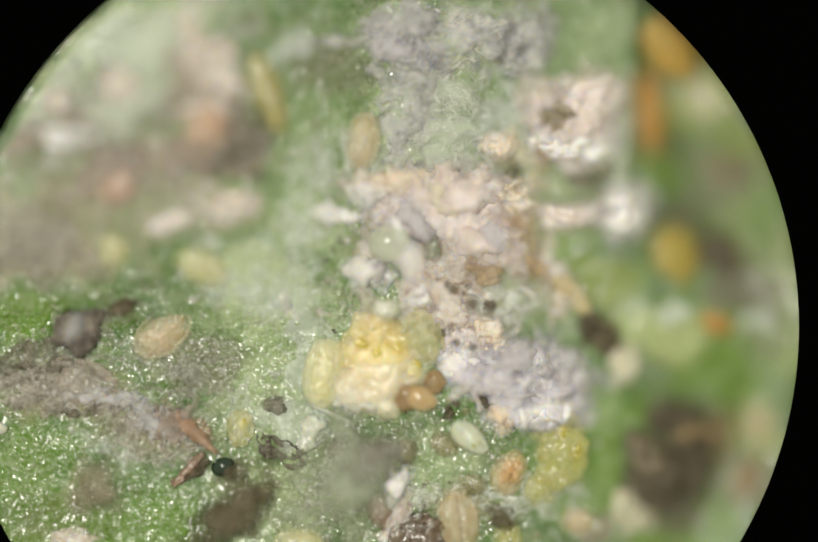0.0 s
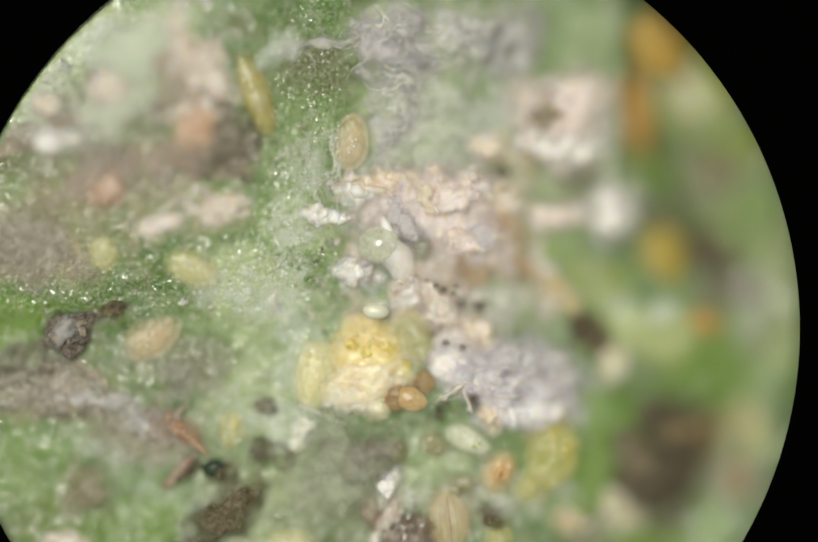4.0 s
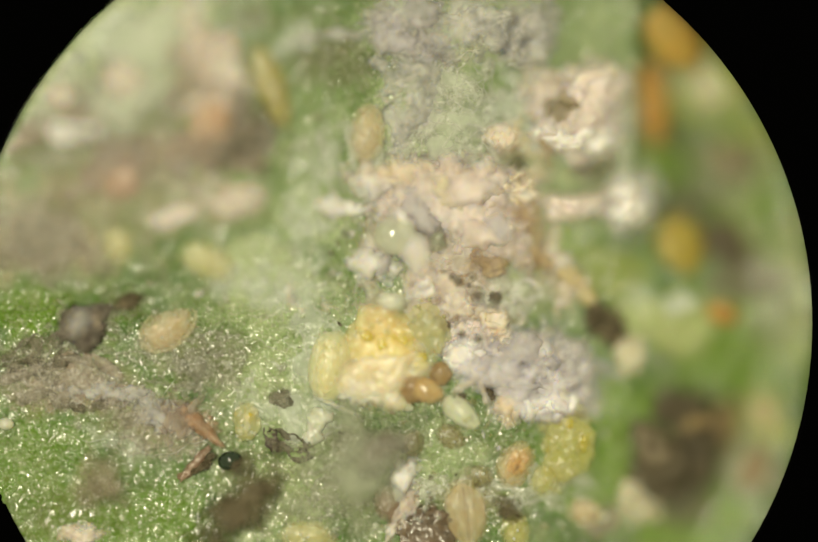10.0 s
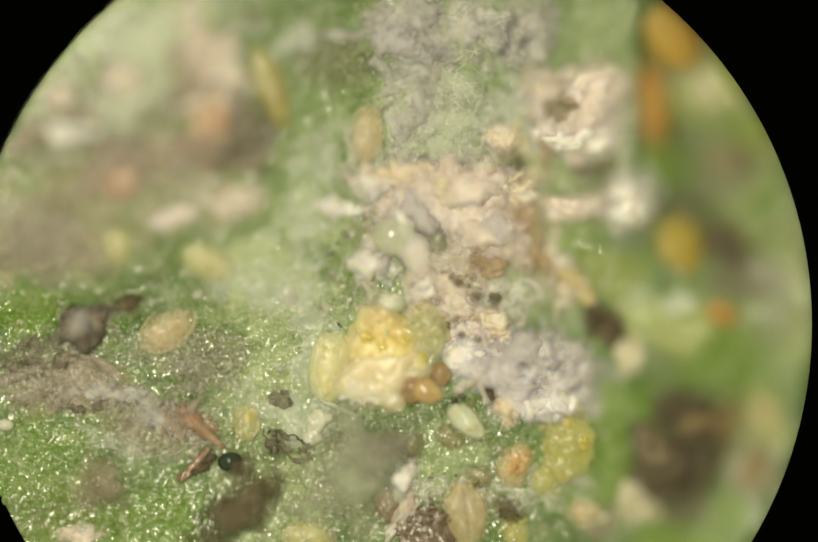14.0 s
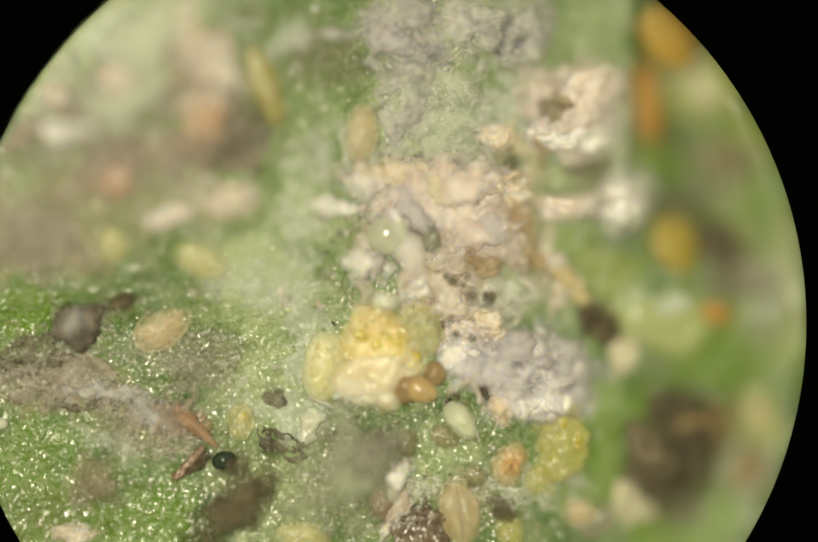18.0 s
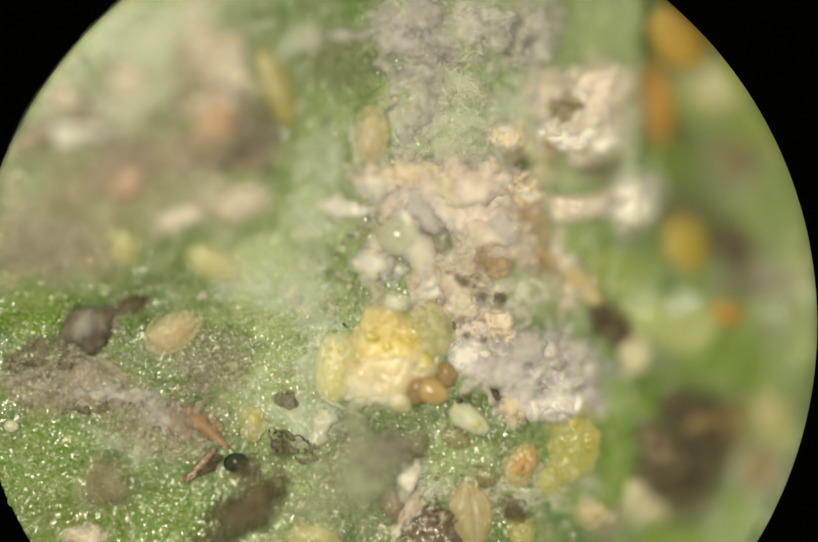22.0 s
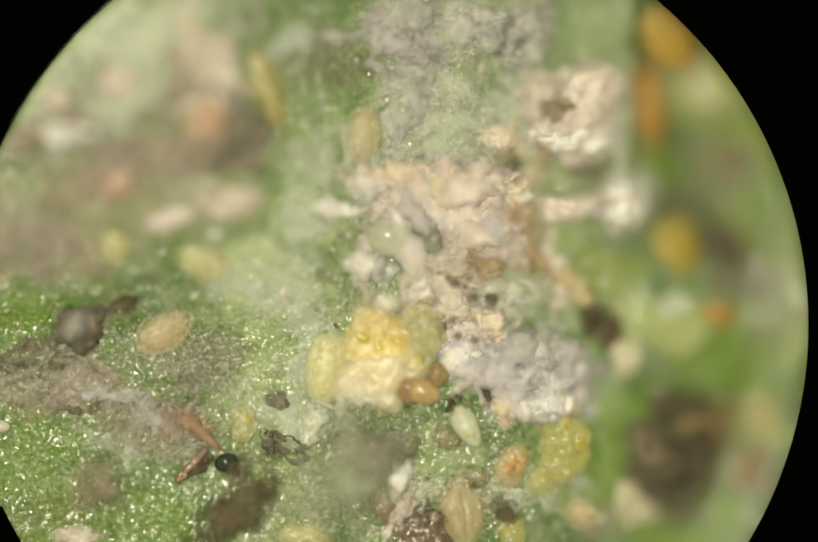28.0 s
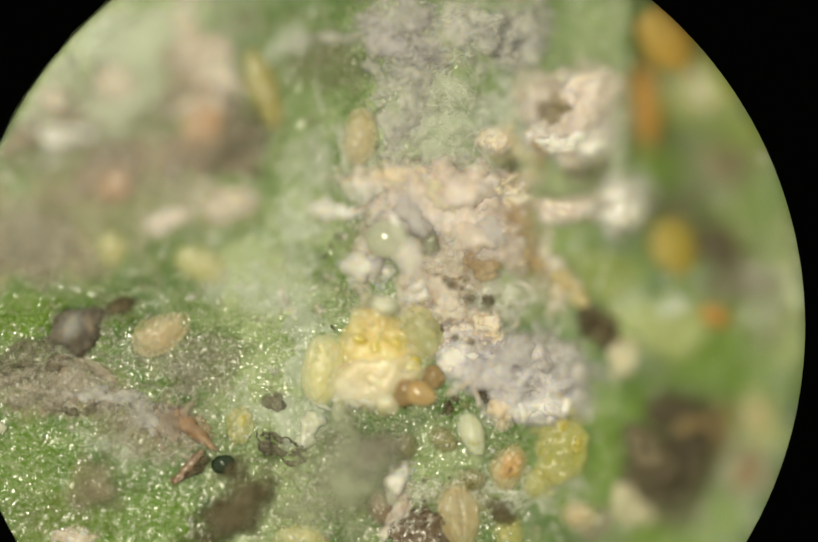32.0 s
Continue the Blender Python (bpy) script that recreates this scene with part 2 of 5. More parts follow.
VEIL = material("thin_milky_veil", (0.72, 0.76, 0.70), (0.64, 0.70, 0.62), 0.6, 14, 5, 0.2, 5, third=(0.78, 0.80, 0.76), opacity=0.42, ragged=1.3, dust=0.0, speckle=0.1, spec=0.2, crumb=3.0, feather=1.0, glint=0.5, grain=46)
VEIL_GREEN = material("greenish_glittering_veil", (0.30, 0.34, 0.22), (0.38, 0.40, 0.30), 0.5, 24, 10, 0.4, 6, opacity=0.8, ragged=0.8, dust=0.1, glint=0.45, grain=50, feather=0.9)
BROWN_WEB = material("brownish_wax_web", (0.60, 0.50, 0.46), (0.42, 0.34, 0.29), 0.7, 13, 6, 0.25, 8, soft=0.3, third=(0.34, 0.27, 0.22), opacity=0.54, ragged=1.2, dust=0.0, spec=0.15, speckle=0.1, crumb=3.0, feather=0.95)
MILK_FILM = material("milky_green_film", (0.70, 0.73, 0.64), (0.60, 0.65, 0.53), 0.6, 12, 5, 0.2, 5, third=(0.76, 0.76, 0.70), opacity=0.56, ragged=1.1, dust=0.0, speckle=0.08, spec=0.15, crumb=3.0, feather=1.0)
FILM_GREY = material("grey_film", (0.40, 0.38, 0.32), (0.27, 0.26, 0.22), 0.5, 36, 11, 0.5, 5, opacity=0.36, glint=0.35, grain=50, ragged=1.4, holes=0.6)
MAT_BROWN = material("brown_grey_litter", (0.50, 0.44, 0.39), (0.26, 0.22, 0.17), 0.6, 26, 9, 0.5, 8, third=(0.66, 0.59, 0.56), opacity=0.46, glint=0.35, grain=46, ragged=1.3, feather=0.9, holes=0.55)
FIBRE = material("pale_fibre", (0.86, 0.84, 0.82), (0.72, 0.70, 0.69), 0.6, 30, 12, 0, dust=0.0, opacity=0.34, spec=0.15, speckle=0.1)
FIBRE_CREAM = material("cream_fibre", (0.88, 0.80, 0.70), (0.78, 0.68, 0.56), 0.6, 30, 12, 0, dust=0.0, opacity=0.34, spec=0.15, speckle=0.1)
FIBRE_GREY = material("grey_fibre", (0.62, 0.57, 0.52), (0.46, 0.41, 0.36), 0.6, 30, 12, 0, dust=0.0, opacity=0.34, spec=0.15, speckle=0.1)
DARK = material("dark_frass", (0.07, 0.055, 0.045), (0.15, 0.12, 0.10), 0.55, 40, 12, 1.0, 12, third=(0.34, 0.30, 0.27), dust=0.15)
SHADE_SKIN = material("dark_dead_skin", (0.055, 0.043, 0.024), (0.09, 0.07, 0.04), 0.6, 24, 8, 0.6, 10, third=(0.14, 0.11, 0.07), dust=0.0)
GREY_BROWN = material("grey_brown_skin", (0.15, 0.115, 0.075), (0.23, 0.185, 0.13), 0.7, 12, 5, 0.4, 10, third=(0.10, 0.08, 0.05), dust=0.0, opacity=0.95, ragged=0.9, crumb=2.5)
BROWN_DULL = material("dull_brown_skin", (0.26, 0.17, 0.07), (0.32, 0.24, 0.11), 0.6, 14, 6, 0.3, 6, dust=0.0, opacity=0.75, ragged=1.0, crumb=2.5)
DARK_SOFT = material("dark_skin", (0.11, 0.085, 0.05), (0.06, 0.048, 0.028), 0.7, 20, 8, 0.5, 10, third=(0.20, 0.16, 0.11), opacity=0.9, ragged=0.9, crumb=2.5, feather=0.95, dust=0.05, spec=0.15)
GREY_SKIN = material("grey_skin", (0.13, 0.115, 0.085), (0.26, 0.235, 0.19), 0.8, 18, 11, 0.4, 10, third=(0.07, 0.062, 0.045), opacity=0.74, ragged=1.3, holes=0.45, dust=0.2, spec=0.1)
BROWN = material("brown_shell", (0.34, 0.205, 0.09), (0.40, 0.26, 0.13), 0.35, 22, 7, 0.3, 5, soft=0.3, spec=0.4, opacity=0.74, dust=0.15, coat=0.2, speckle=0.2)
RED_BROWN = material("reddish_shell", (0.42, 0.22, 0.12), (0.36, 0.21, 0.13), 0.6, 22, 9, 0.8, 8, soft=0.3, third=(0.56, 0.42, 0.34), opacity=0.7, dust=0.15, speckle=0.3, glint=0.5, grain=60, spec=0.2)
TAN_SHELL = material("tan_shell", (0.66, 0.50, 0.218), (0.66, 0.55, 0.286), 0.4, 24, 9, 0.4, 6, soft=0.5, opacity=0.62, glint=0.3, speckle=0.2, feather=0.85)
PALE_BODY = material("pale_yellow_body", (0.66, 0.61, 0.286), (0.62, 0.58, 0.277), 0.35, 14, 8, 0.4, 6, soft=0.5, opacity=0.42, glint=0.45, grain=46, third=(0.76, 0.71, 0.420), speckle=0.12, dust=0.2, feather=0.8)
GOLD = material("golden_body", (0.42, 0.31, 0.025), (0.38, 0.30, 0.042), 0.4, 22, 8, 0.3, 5, soft=0.4, opacity=0.82, dust=0.1, speckle=0.2)
BUFF_BODY = material("buff_body", (0.70, 0.51, 0.30), (0.62, 0.48, 0.29), 0.4, 22, 10, 0.35, 5, soft=0.5, opacity=0.46, glint=0.4, grain=50, third=(0.76, 0.66, 0.420), speckle=0.15, feather=0.8)
RIM = material("pale_body_rim", (0.80, 0.73, 0.52), (0.74, 0.66, 0.44), 0.5, 20, 9, 0.2, 3, opacity=0.3, dust=0.1, speckle=0.1)
AMBER = material("amber_shell", (0.70, 0.48, 0.23), (0.62, 0.42, 0.20), 0.3, 20, 7, 0.15, 4, soft=0.5, opacity=0.72, dust=0.15, coat=0.3, speckle=0.15)
PEACH = material("peach_body", (0.93, 0.80, 0.607), (0.92, 0.84, 0.681), 0.4, 14, 7, 0.35, 8, soft=0.6, opacity=0.8, glint=0.25, grain=56, third=(0.90, 0.74, 0.478), dust=0.0, speckle=0.1, ragged=0.5, feather=1.0)
YELLOW_BODY = material("yellow_body", (0.92, 0.67, 0.252), (0.93, 0.80, 0.454), 0.35, 14, 8, 0.35, 8, soft=0.6, opacity=0.84, glint=0.6, grain=40, third=(0.84, 0.64, 0.168), dust=0.1, speckle=0.12, feather=1.0)
LOBE = material("cream_lobe", (0.88, 0.79, 0.437), (0.84, 0.76, 0.420), 0.35, 14, 8, 0.4, 6, soft=0.6, opacity=0.5, glint=0.45, grain=40, third=(0.92, 0.85, 0.571), dust=0.1, speckle=0.1, feather=0.9)
YOLK = material("bright_yolk", (0.74, 0.56, 0.01), (0.68, 0.58, 0.03), 0.25, 40, 12, 0.3, 4, soft=0.3, glint=0.3, opacity=0.9, dust=0.0, ragged=0.8, feather=0.9)
OCHRE = material("ochre_body", (0.50, 0.42, 0.109), (0.45, 0.40, 0.126), 0.35, 20, 8, 0.3, 5, soft=0.5, opacity=0.62, glint=0.35, grain=50, dust=0.2, speckle=0.2)
ORANGE = material("orange_body", (0.50, 0.23, 0.025), (0.50, 0.30, 0.05), 0.35, 25, 8, 0.3, 5, soft=0.4, opacity=0.92, dust=0.1)
ORANGE_DULL = material("dull_orange_body", (0.50, 0.29, 0.03), (0.46, 0.31, 0.05), 0.5, 18, 6, 0.3, 5, soft=0.4, opacity=0.85, dust=0.0, speckle=0.1, crumb=2.5)
# Dark colour of the lumps that stand for the shade inside holes.
HOLLOW = material("hole_shade", (0.09, 0.07, 0.05), (0.13, 0.10, 0.075), 0.7, 20, 8, 0.2, 6, third=(0.12, 0.10, 0.08), opacity=0.85, ragged=0.4, dust=0.0, spec=0.1, feather=0.9)
RED_DARK = material("dark_red_shell", (0.20, 0.10, 0.065), (0.28, 0.16, 0.10), 0.45, 22, 9, 0.6, 8, third=(0.40, 0.28, 0.22), opacity=0.85, dust=0.1, speckle=0.3, glint=0.4, grain=60)
LIME = material("yellow_green_body", (0.60, 0.54, 0.118), (0.50, 0.50, 0.151), 0.35, 22, 9, 0.5, 8, soft=0.5, third=(0.66, 0.60, 0.286), opacity=0.5, glint=0.4, grain=32, dust=0.2, speckle=0.2, feather=0.9)
CRAWLER = material("crawler_skin", (0.84, 0.85, 0.70), (0.78, 0.80, 0.62), 0.3, 60, 16, 0.3, 4, soft=0.5, local=True, third=(0.86, 0.86, 0.72), opacity=0.66, glint=0.35, grain=46, speckle=0.15)
WET_BROWN = material("wet_brown_shell", (0.085, 0.048, 0.025), (0.14, 0.08, 0.04), 0.3, 30, 10, 0.5, 6, glint=0.35, grain=36, dust=0.1)
GUT = material("crawler_gut", (0.62, 0.58, 0.06), (0.60, 0.60, 0.14), 0.3, 60, 16, 0.1, 2, soft=0.4, local=True, opacity=0.4)
CLEAR = material("honeydew", (0.80, 0.84, 0.76), (0.76, 0.80, 0.72), 0.08, 20, 6, 0, clear=0.75)
DROP = material("clouded_drop", (0.66, 0.70, 0.56), (0.72, 0.73, 0.62), 0.06, 24, 8, 0, opacity=0.55, coat=0.5, speckle=0.25)
MILKY = material("milky_wax", (0.84, 0.83, 0.74), (0.76, 0.76, 0.68), 0.3, 24, 10, 0.3, 4, soft=0.5, opacity=0.74, glint=0.25, speckle=0.1, dust=0.1)
BEAD = material("dark_green_bead", (0.006, 0.02, 0.009), (0.01, 0.03, 0.012), 0.15, 30, 10, 0, coat=0.6, dust=0)
OLIVE = material("olive_body", (0.36, 0.30, 0.12), (0.28, 0.27, 0.10), 0.35, 28, 12, 0.4, 5, soft=0.4, opacity=0.6, glint=0.35, dust=0.2, ragged=0.7, feather=0.9)
BLACK = bpy.data.materials.new("matt_black")
BLACK.use_nodes = True
for key, value in (("Base Color", (0.0006, 0.0006, 0.0006, 1)), ("Roughness", 1.0), ("Specular IOR Level", 0.0)):
    BLACK.node_tree.nodes["Principled BSDF"].inputs[key].default_value = value


def leaf_material():
    m = bpy.data.materials.new("leaf_skin")
    m.use_nodes = True
    nt = m.node_tree
    n, l = nt.nodes, nt.links
    bsdf = n["Principled BSDF"]
    pos = n.new("ShaderNodeNewGeometry").outputs["Position"]

    def noise_tex(scale, detail=4):
        t = n.new("ShaderNodeTexNoise")
        t.inputs["Scale"].default_value, t.inputs["Detail"].default_value = scale * 1000, detail
        t.inputs["Roughness"].default_value = 0.62
        l.new(pos, t.inputs["Vector"])
        return t.outputs["Fac"]

    def span(x, a, b, c=0.0, d=1.0):
        r = n.new("ShaderNodeMapRange")
        for i, value in enumerate((a, b, c, d)):
            r.inputs[i + 1].default_value = value
        l.new(x, r.inputs[0])
        return r.outputs[0]

    def blend(fac, a, b):
        x = n.new("ShaderNodeMix")
        x.data_type = "RGBA"
        l.new(fac, x.inputs[0])
        for i, c in ((6, a), (7, b)):
            if isinstance(c, tuple):
                x.inputs[i].default_value = (*c, 1)
            else:
                l.new(c, x.inputs[i])
        return x.outputs[2]

    def cover(name, noise_out, hard=0.5, top=1.0):
        a = n.new("ShaderNodeAttribute")
        a.attribute_name = name
        x = n.new("ShaderNodeMath")
        x.operation = "MULTIPLY_ADD"
        l.new(noise_out, x.inputs[0])
        x.inputs[1].default_value = hard
        l.new(a.outputs["Fac"], x.inputs[2])
        return span(x.outputs[0], 0.5 * hard + 0.02, 0.5 * hard + 0.9, 0.0, top)

    tone = blend(span(noise_tex(3.5), 0.35, 0.65), (0.047, 0.108, 0.018), (0.112, 0.20, 0.040))
    tone = blend(span(noise_tex(9, 5), 0.5, 0.7, 0, 0.35), tone, (0.195, 0.25, 0.112))
    tone = blend(span(noise_tex(26), 0.45, 0.75, 0, 0.6), tone, (0.047, 0.095, 0.026))
    tone = blend(span(noise_tex(2.3, 5), 0.48, 0.62, 0, 0.55), tone, (0.214, 0.24, 0.132))
    tone = blend(span(noise_tex(5.5, 5), 0.52, 0.66, 0, 0.6), tone, (0.056, 0.085, 0.031))
    tone = blend(span(noise_tex(4.2, 5), 0.44, 0.64, 0, 0.5), tone, (0.191, 0.25, 0.157))
    tone = blend(cover("fresh", noise_tex(6)), tone, (0.12, 0.215, 0.014))
    tone = blend(cover("teal", noise_tex(5)), tone, (0.14, 0.21, 0.073))
    tone = blend(cover("pale_green", noise_tex(5)), tone, (0.30, 0.33, 0.045))
    tone = blend(cover("wax", noise_tex(9, 6), 1.5, 0.62), tone, (0.52, 0.58, 0.361))
    tone = blend(cover("dirt", noise_tex(11, 5), 0.9), tone, (0.31, 0.27, 0.18))
    # dark stains together with shade painted into the leaf's colour
    tone = blend(cover("soot_shade", noise_tex(10, 5), 0.8), tone, (0.12, 0.115, 0.065))
    tone = blend(span(noise_tex(60, 3), 0.55, 0.75, 0, 0.12), tone, (0.335, 0.42, 0.243))
    l.new(tone, bsdf.inputs["Base Color"])
    bsdf.inputs["Roughness"].default_value = 0.4
    bsdf.inputs["Specular IOR Level"].default_value = 0.15
    bsdf.inputs["Coat Weight"].default_value = 1.0
    bsdf.inputs["Coat Roughness"].default_value = 0.15
    bsdf.inputs["Coat IOR"].default_value = 2.5
    bsdf.inputs["Subsurface Weight"].default_value = 0.15
    bsdf.inputs["Subsurface Radius"].default_value = (0.5, 1.0, 0.3)
    bsdf.inputs["Subsurface Scale"].default_value = 10 * K
    b = n.new("ShaderNodeBump")
    b.inputs["Strength"].default_value, b.inputs["Distance"].default_value = 0.3, 3 * K
    l.new(noise_tex(80, 2), b.inputs["Height"])
    l.new(b.outputs[0], bsdf.inputs["Normal"])
    facets, chance = facet_normal(nt, pos, b.outputs[0], 58.0, span(noise_tex(7, 3), 0.35, 0.6, 0.32, 0.52))
    l.new(facets, bsdf.inputs["Coat Normal"])
    wet = n.new("ShaderNodeSeparateColor")
    l.new(chance, wet.inputs[0])
    l.new(span(wet.outputs[0], 0.36, 0.6), bsdf.inputs["Coat Weight"])
    return m


# ---- the leaf ----
class Stain:
    """Soft patches with ragged edges, added up on the plan."""

    def __init__(self, u, v, seed):
        self.u, self.v, self.seed, self.sum = u, v, seed, np.zeros(u.shape)

    def patch(self, u, v, ru, rv, turn=0.0, amount=1.0, ragged=0.5):
        c, s = math.cos(radians(turn)), math.sin(radians(turn))
        x, y = self.u - u, self.v - v
        r = np.hypot((c * x + s * y) / ru, (-s * x + c * y) / rv)
        r = r + ragged * (fractal(self.u, self.v, 60, self.seed, 4) - 0.5) * 2
        self.seed += 7
        self.sum = np.maximum(self.sum, amount * smooth(1.15, 0.35, r))
        return self


def build_leaf():
    us = np.concatenate([np.arange(-100, 1610, 2.4)])
    vs = np.concatenate([np.arange(-230, -50, 9.0), np.arange(-50, 1090, 2.4), np.arange(1090, 1460, 9.0)])
    U, V = np.meshgrid(us, vs)
    base = relief(U, V)
    d, pick = cells(U, V, 8.5, 3)
    d2, pick2 = cells(U, V, 15.0, 8)
    grain = 3.0 * np.maximum(0, 1 - (d / 0.62) ** 2) * (0.35 + 0.9 * pick) + 3.0 * np.maximum(0, 1 - (d2 / 0.6) ** 2) * pick2
    Z = base + grain * (0.55 + 0.8 * fractal(U, V, 90, 21, 2)) + 5.0 * (fractal(U, V, 26, 31, 3) - 0.5)
    R = np.hypot(U - STOP_U, V - STOP_V)
    rim = STOP_R - 4 + 44 * smooth(15, -30, base)
    Z = np.where(R > rim, np.minimum(Z, -13 - 0.5 * (R - rim)), Z)
    keep = R < rim + 44
    f = (1 - Z / DIST) * K
    co = np.stack([(U - CU) * f, (CV - V) * f, Z * K], -1)
    idx = np.arange(U.size).reshape(U.shape)
    quads = np.stack([idx[:-1, :-1], idx[1:, :-1], idx[1:, 1:], idx[:-1, 1:]], -1)
    ok = keep[:-1, :-1] & keep[1:, :-1] & keep[1:, 1:] & keep[:-1, 1:]
    quads = quads[ok]
    used = np.unique(quads)
    remap = np.full(U.size, -1)
    remap[used] = np.arange(used.size)
    quads = remap[quads]
    me = bpy.data.meshes.new("ground")
    me.vertices.add(used.size)
    me.vertices.foreach_set("co", co.reshape(-1, 3)[used].ravel().astype(np.float32))
    me.loops.add(quads.size)
    me.loops.foreach_set("vertex_index", quads.ravel().astype(np.int32))
    me.polygons.add(len(quads))
    me.polygons.foreach_set("loop_start", (np.arange(len(quads)) * 4).astype(np.int32))
    me.update(calc_edges=True)
    me.polygons.foreach_set("use_smooth", np.ones(len(quads), bool))
    fu, fv = U.ravel()[used], V.ravel()[used]
    wax = Stain(fu, fv, 100)
    wax.patch(520, 570, 110, 130).patch(480, 500, 120, 60).patch(600, 330, 110, 150, 0, 0.3).patch(540, 980, 150, 90, 0, 0.25)
    wax.patch(330, 40, 130, 80, 0, 0.7).patch(170, 130, 190, 120, -45, 0.9).patch(800, 230, 110, 170, 0, 0.8).patch(860, 60, 200, 90, 0, 0.8).patch(1130, 300, 110, 90, 0, 0.7)
    wax.patch(620, 420, 130, 60, 0, 0.6).patch(350, 680, 100, 60, 0, 0.35).patch(840, 930, 120, 40, 0, 0.5).patch(980, 560, 110, 60, 0, 0.6)
    wax.patch(1260, 620, 140, 80, 0, 0.5).patch(1150, 90, 90, 150, 0, 0.35).patch(1330, 170, 80, 60, 0, 0.7).patch(1510, 600, 50, 160, 0, 0.4)
    wax.patch(560, 720, 190, 150, 0, 0.6).patch(560, 960, 160, 110, 0, 0.7).patch(250, 120, 150, 110, 0, 0.5).patch(700, 640, 240, 160, 0, 0.5).patch(840, 880, 120, 80, 0, 0.5).patch(900, 420, 220, 140, 0, 0.6)
    dirt = Stain(fu, fv, 300)
    dirt.patch(130, 740, 190, 80, 8, 0.6).patch(260, 800, 110, 60, 20, 0.5).patch(80, 470, 150, 90).patch(230, 330, 190, 120, 0, 0.5).patch(440, 240, 80, 90, 0, 0.6)
    dirt.patch(330, 400, 150, 60, 0, 0.5).patch(150, 200, 100, 60, 0, 0.4).patch(180, 920, 60, 50, 0, 0.5).patch(450, 380, 90, 50, 0, 0.8)
    dirt.patch(880, 560, 110, 70, 0, 0.7).patch(1400, 320, 70, 60, 0, 0.6).patch(1440, 890, 60, 90, 0, 0.6).patch(1390, 460, 80, 60, 0, 0.5)
    dirt.patch(150, 400, 200, 130, 0, 0.6).patch(330, 300, 130, 110, 0, 0.6).patch(1080, 540, 60, 60, 0, 0.7).patch(900, 960, 110, 60, 0, 0.5)
    # Dark patches: sooty leaf, and shade beside and below things painted in.
    soot_shade = Stain(fu, fv, 500)
    soot_shade.patch(640, 110, 90, 40, 0, 0.7).patch(600, 960, 180, 90, 0, 0.3).patch(120, 990, 160, 60, 0, 0.3).patch(400, 680, 90, 70, 0, 0.6).patch(700, 860, 90, 50, 0, 0.8).patch(650, 940, 60, 120, 0, 0.35).patch(640, 120, 120, 70, 0, 0.55).patch(480, 30, 60, 40, 0, 0.5).patch(470, 250, 60, 60, 0, 0.5).patch(350, 690, 90, 60, 0, 0.5)
    # The ones at v 962 and 985 are the dark scale's cast shadow, painted on.
    soot_shade.patch(1440, 535, 90, 60, 0, 1.0).patch(1475, 610, 60, 80, 0, 0.5).patch(1300, 985, 90, 40, 0, 0.7).patch(1410, 310, 60, 50, 0, 0.8).patch(1318, 962, 66, 56, 0, 0.9).patch(1330, 395, 80, 34, 0, 1.0).patch(1330, 110, 50, 30, 0, 0.6).patch(240, 575, 60, 30, 0, 0.7).patch(540, 760, 40, 30, 0, 0.5)
    soot_shade.patch(1150, 330, 80, 30, 0, 0.6).patch(820, 160, 60, 60, 0, 0.5).patch(1310, 260, 60, 40, 0, 0.5)
    soot_shade.patch(70, 450, 120, 80, 0, 0.6).patch(60, 290, 100, 40, 0, 0.6).patch(480, 260, 60, 50, 0, 0.5)
    fresh = Stain(fu, fv, 700)
    fresh.patch(60, 590, 110, 70, 0, 0.7).patch(200, 1000, 200, 90, 0, 0.6).patch(60, 900, 150, 130, 0, 0.5).patch(1420, 680, 130, 120).patch(1180, 770, 110, 80, 0, 0.8)
    fresh.patch(1100, 920, 150, 90, 0, 0.7).patch(1450, 350, 120, 160, 0, 0.8).patch(1080, 470, 90, 60, 0, 0.8).patch(1320, 1030, 160, 70)
    fresh.patch(1430, 600, 60, 80).patch(1280, 320, 60, 50).patch(1180, 860, 70, 140).patch(1390, 980, 70, 70).patch(340, 980, 100, 80, 0, 0.6)
    teal = Stain(fu, fv, 900)
    teal.patch(620, 180, 120, 120).patch(560, 420, 140, 110).patch(560, 900, 140, 130).patch(930, 150, 130, 100, 0, 0.6).patch(480, 620, 120, 120, 0, 0.8)
    teal.patch(650, 450, 80, 60).patch(1120, 50, 120, 110, 0, 0.9).patch(1180, 180, 60, 150, 0, 0.6)
    # Lighter yellow-green leaf, mainly on the right side.
    pale_green = Stain(fu, fv, 1100)
    pale_green.patch(1350, 175, 90, 60, -30, 0.8).patch(1400, 120, 120, 110, 0, 1.0).patch(1470, 260, 60, 70, 0, 0.5).patch(1520, 470, 50, 120, 0, 0.3).patch(1525, 640, 40, 120, 0, 0.3)
    pale_green.patch(1280, 620, 110, 70, 0, 0.6).patch(1470, 800, 60, 70, 0, 0.6).patch(1180, 520, 90, 60, 0, 0.4).patch(1420, 430, 40, 50, 0, 0.3)
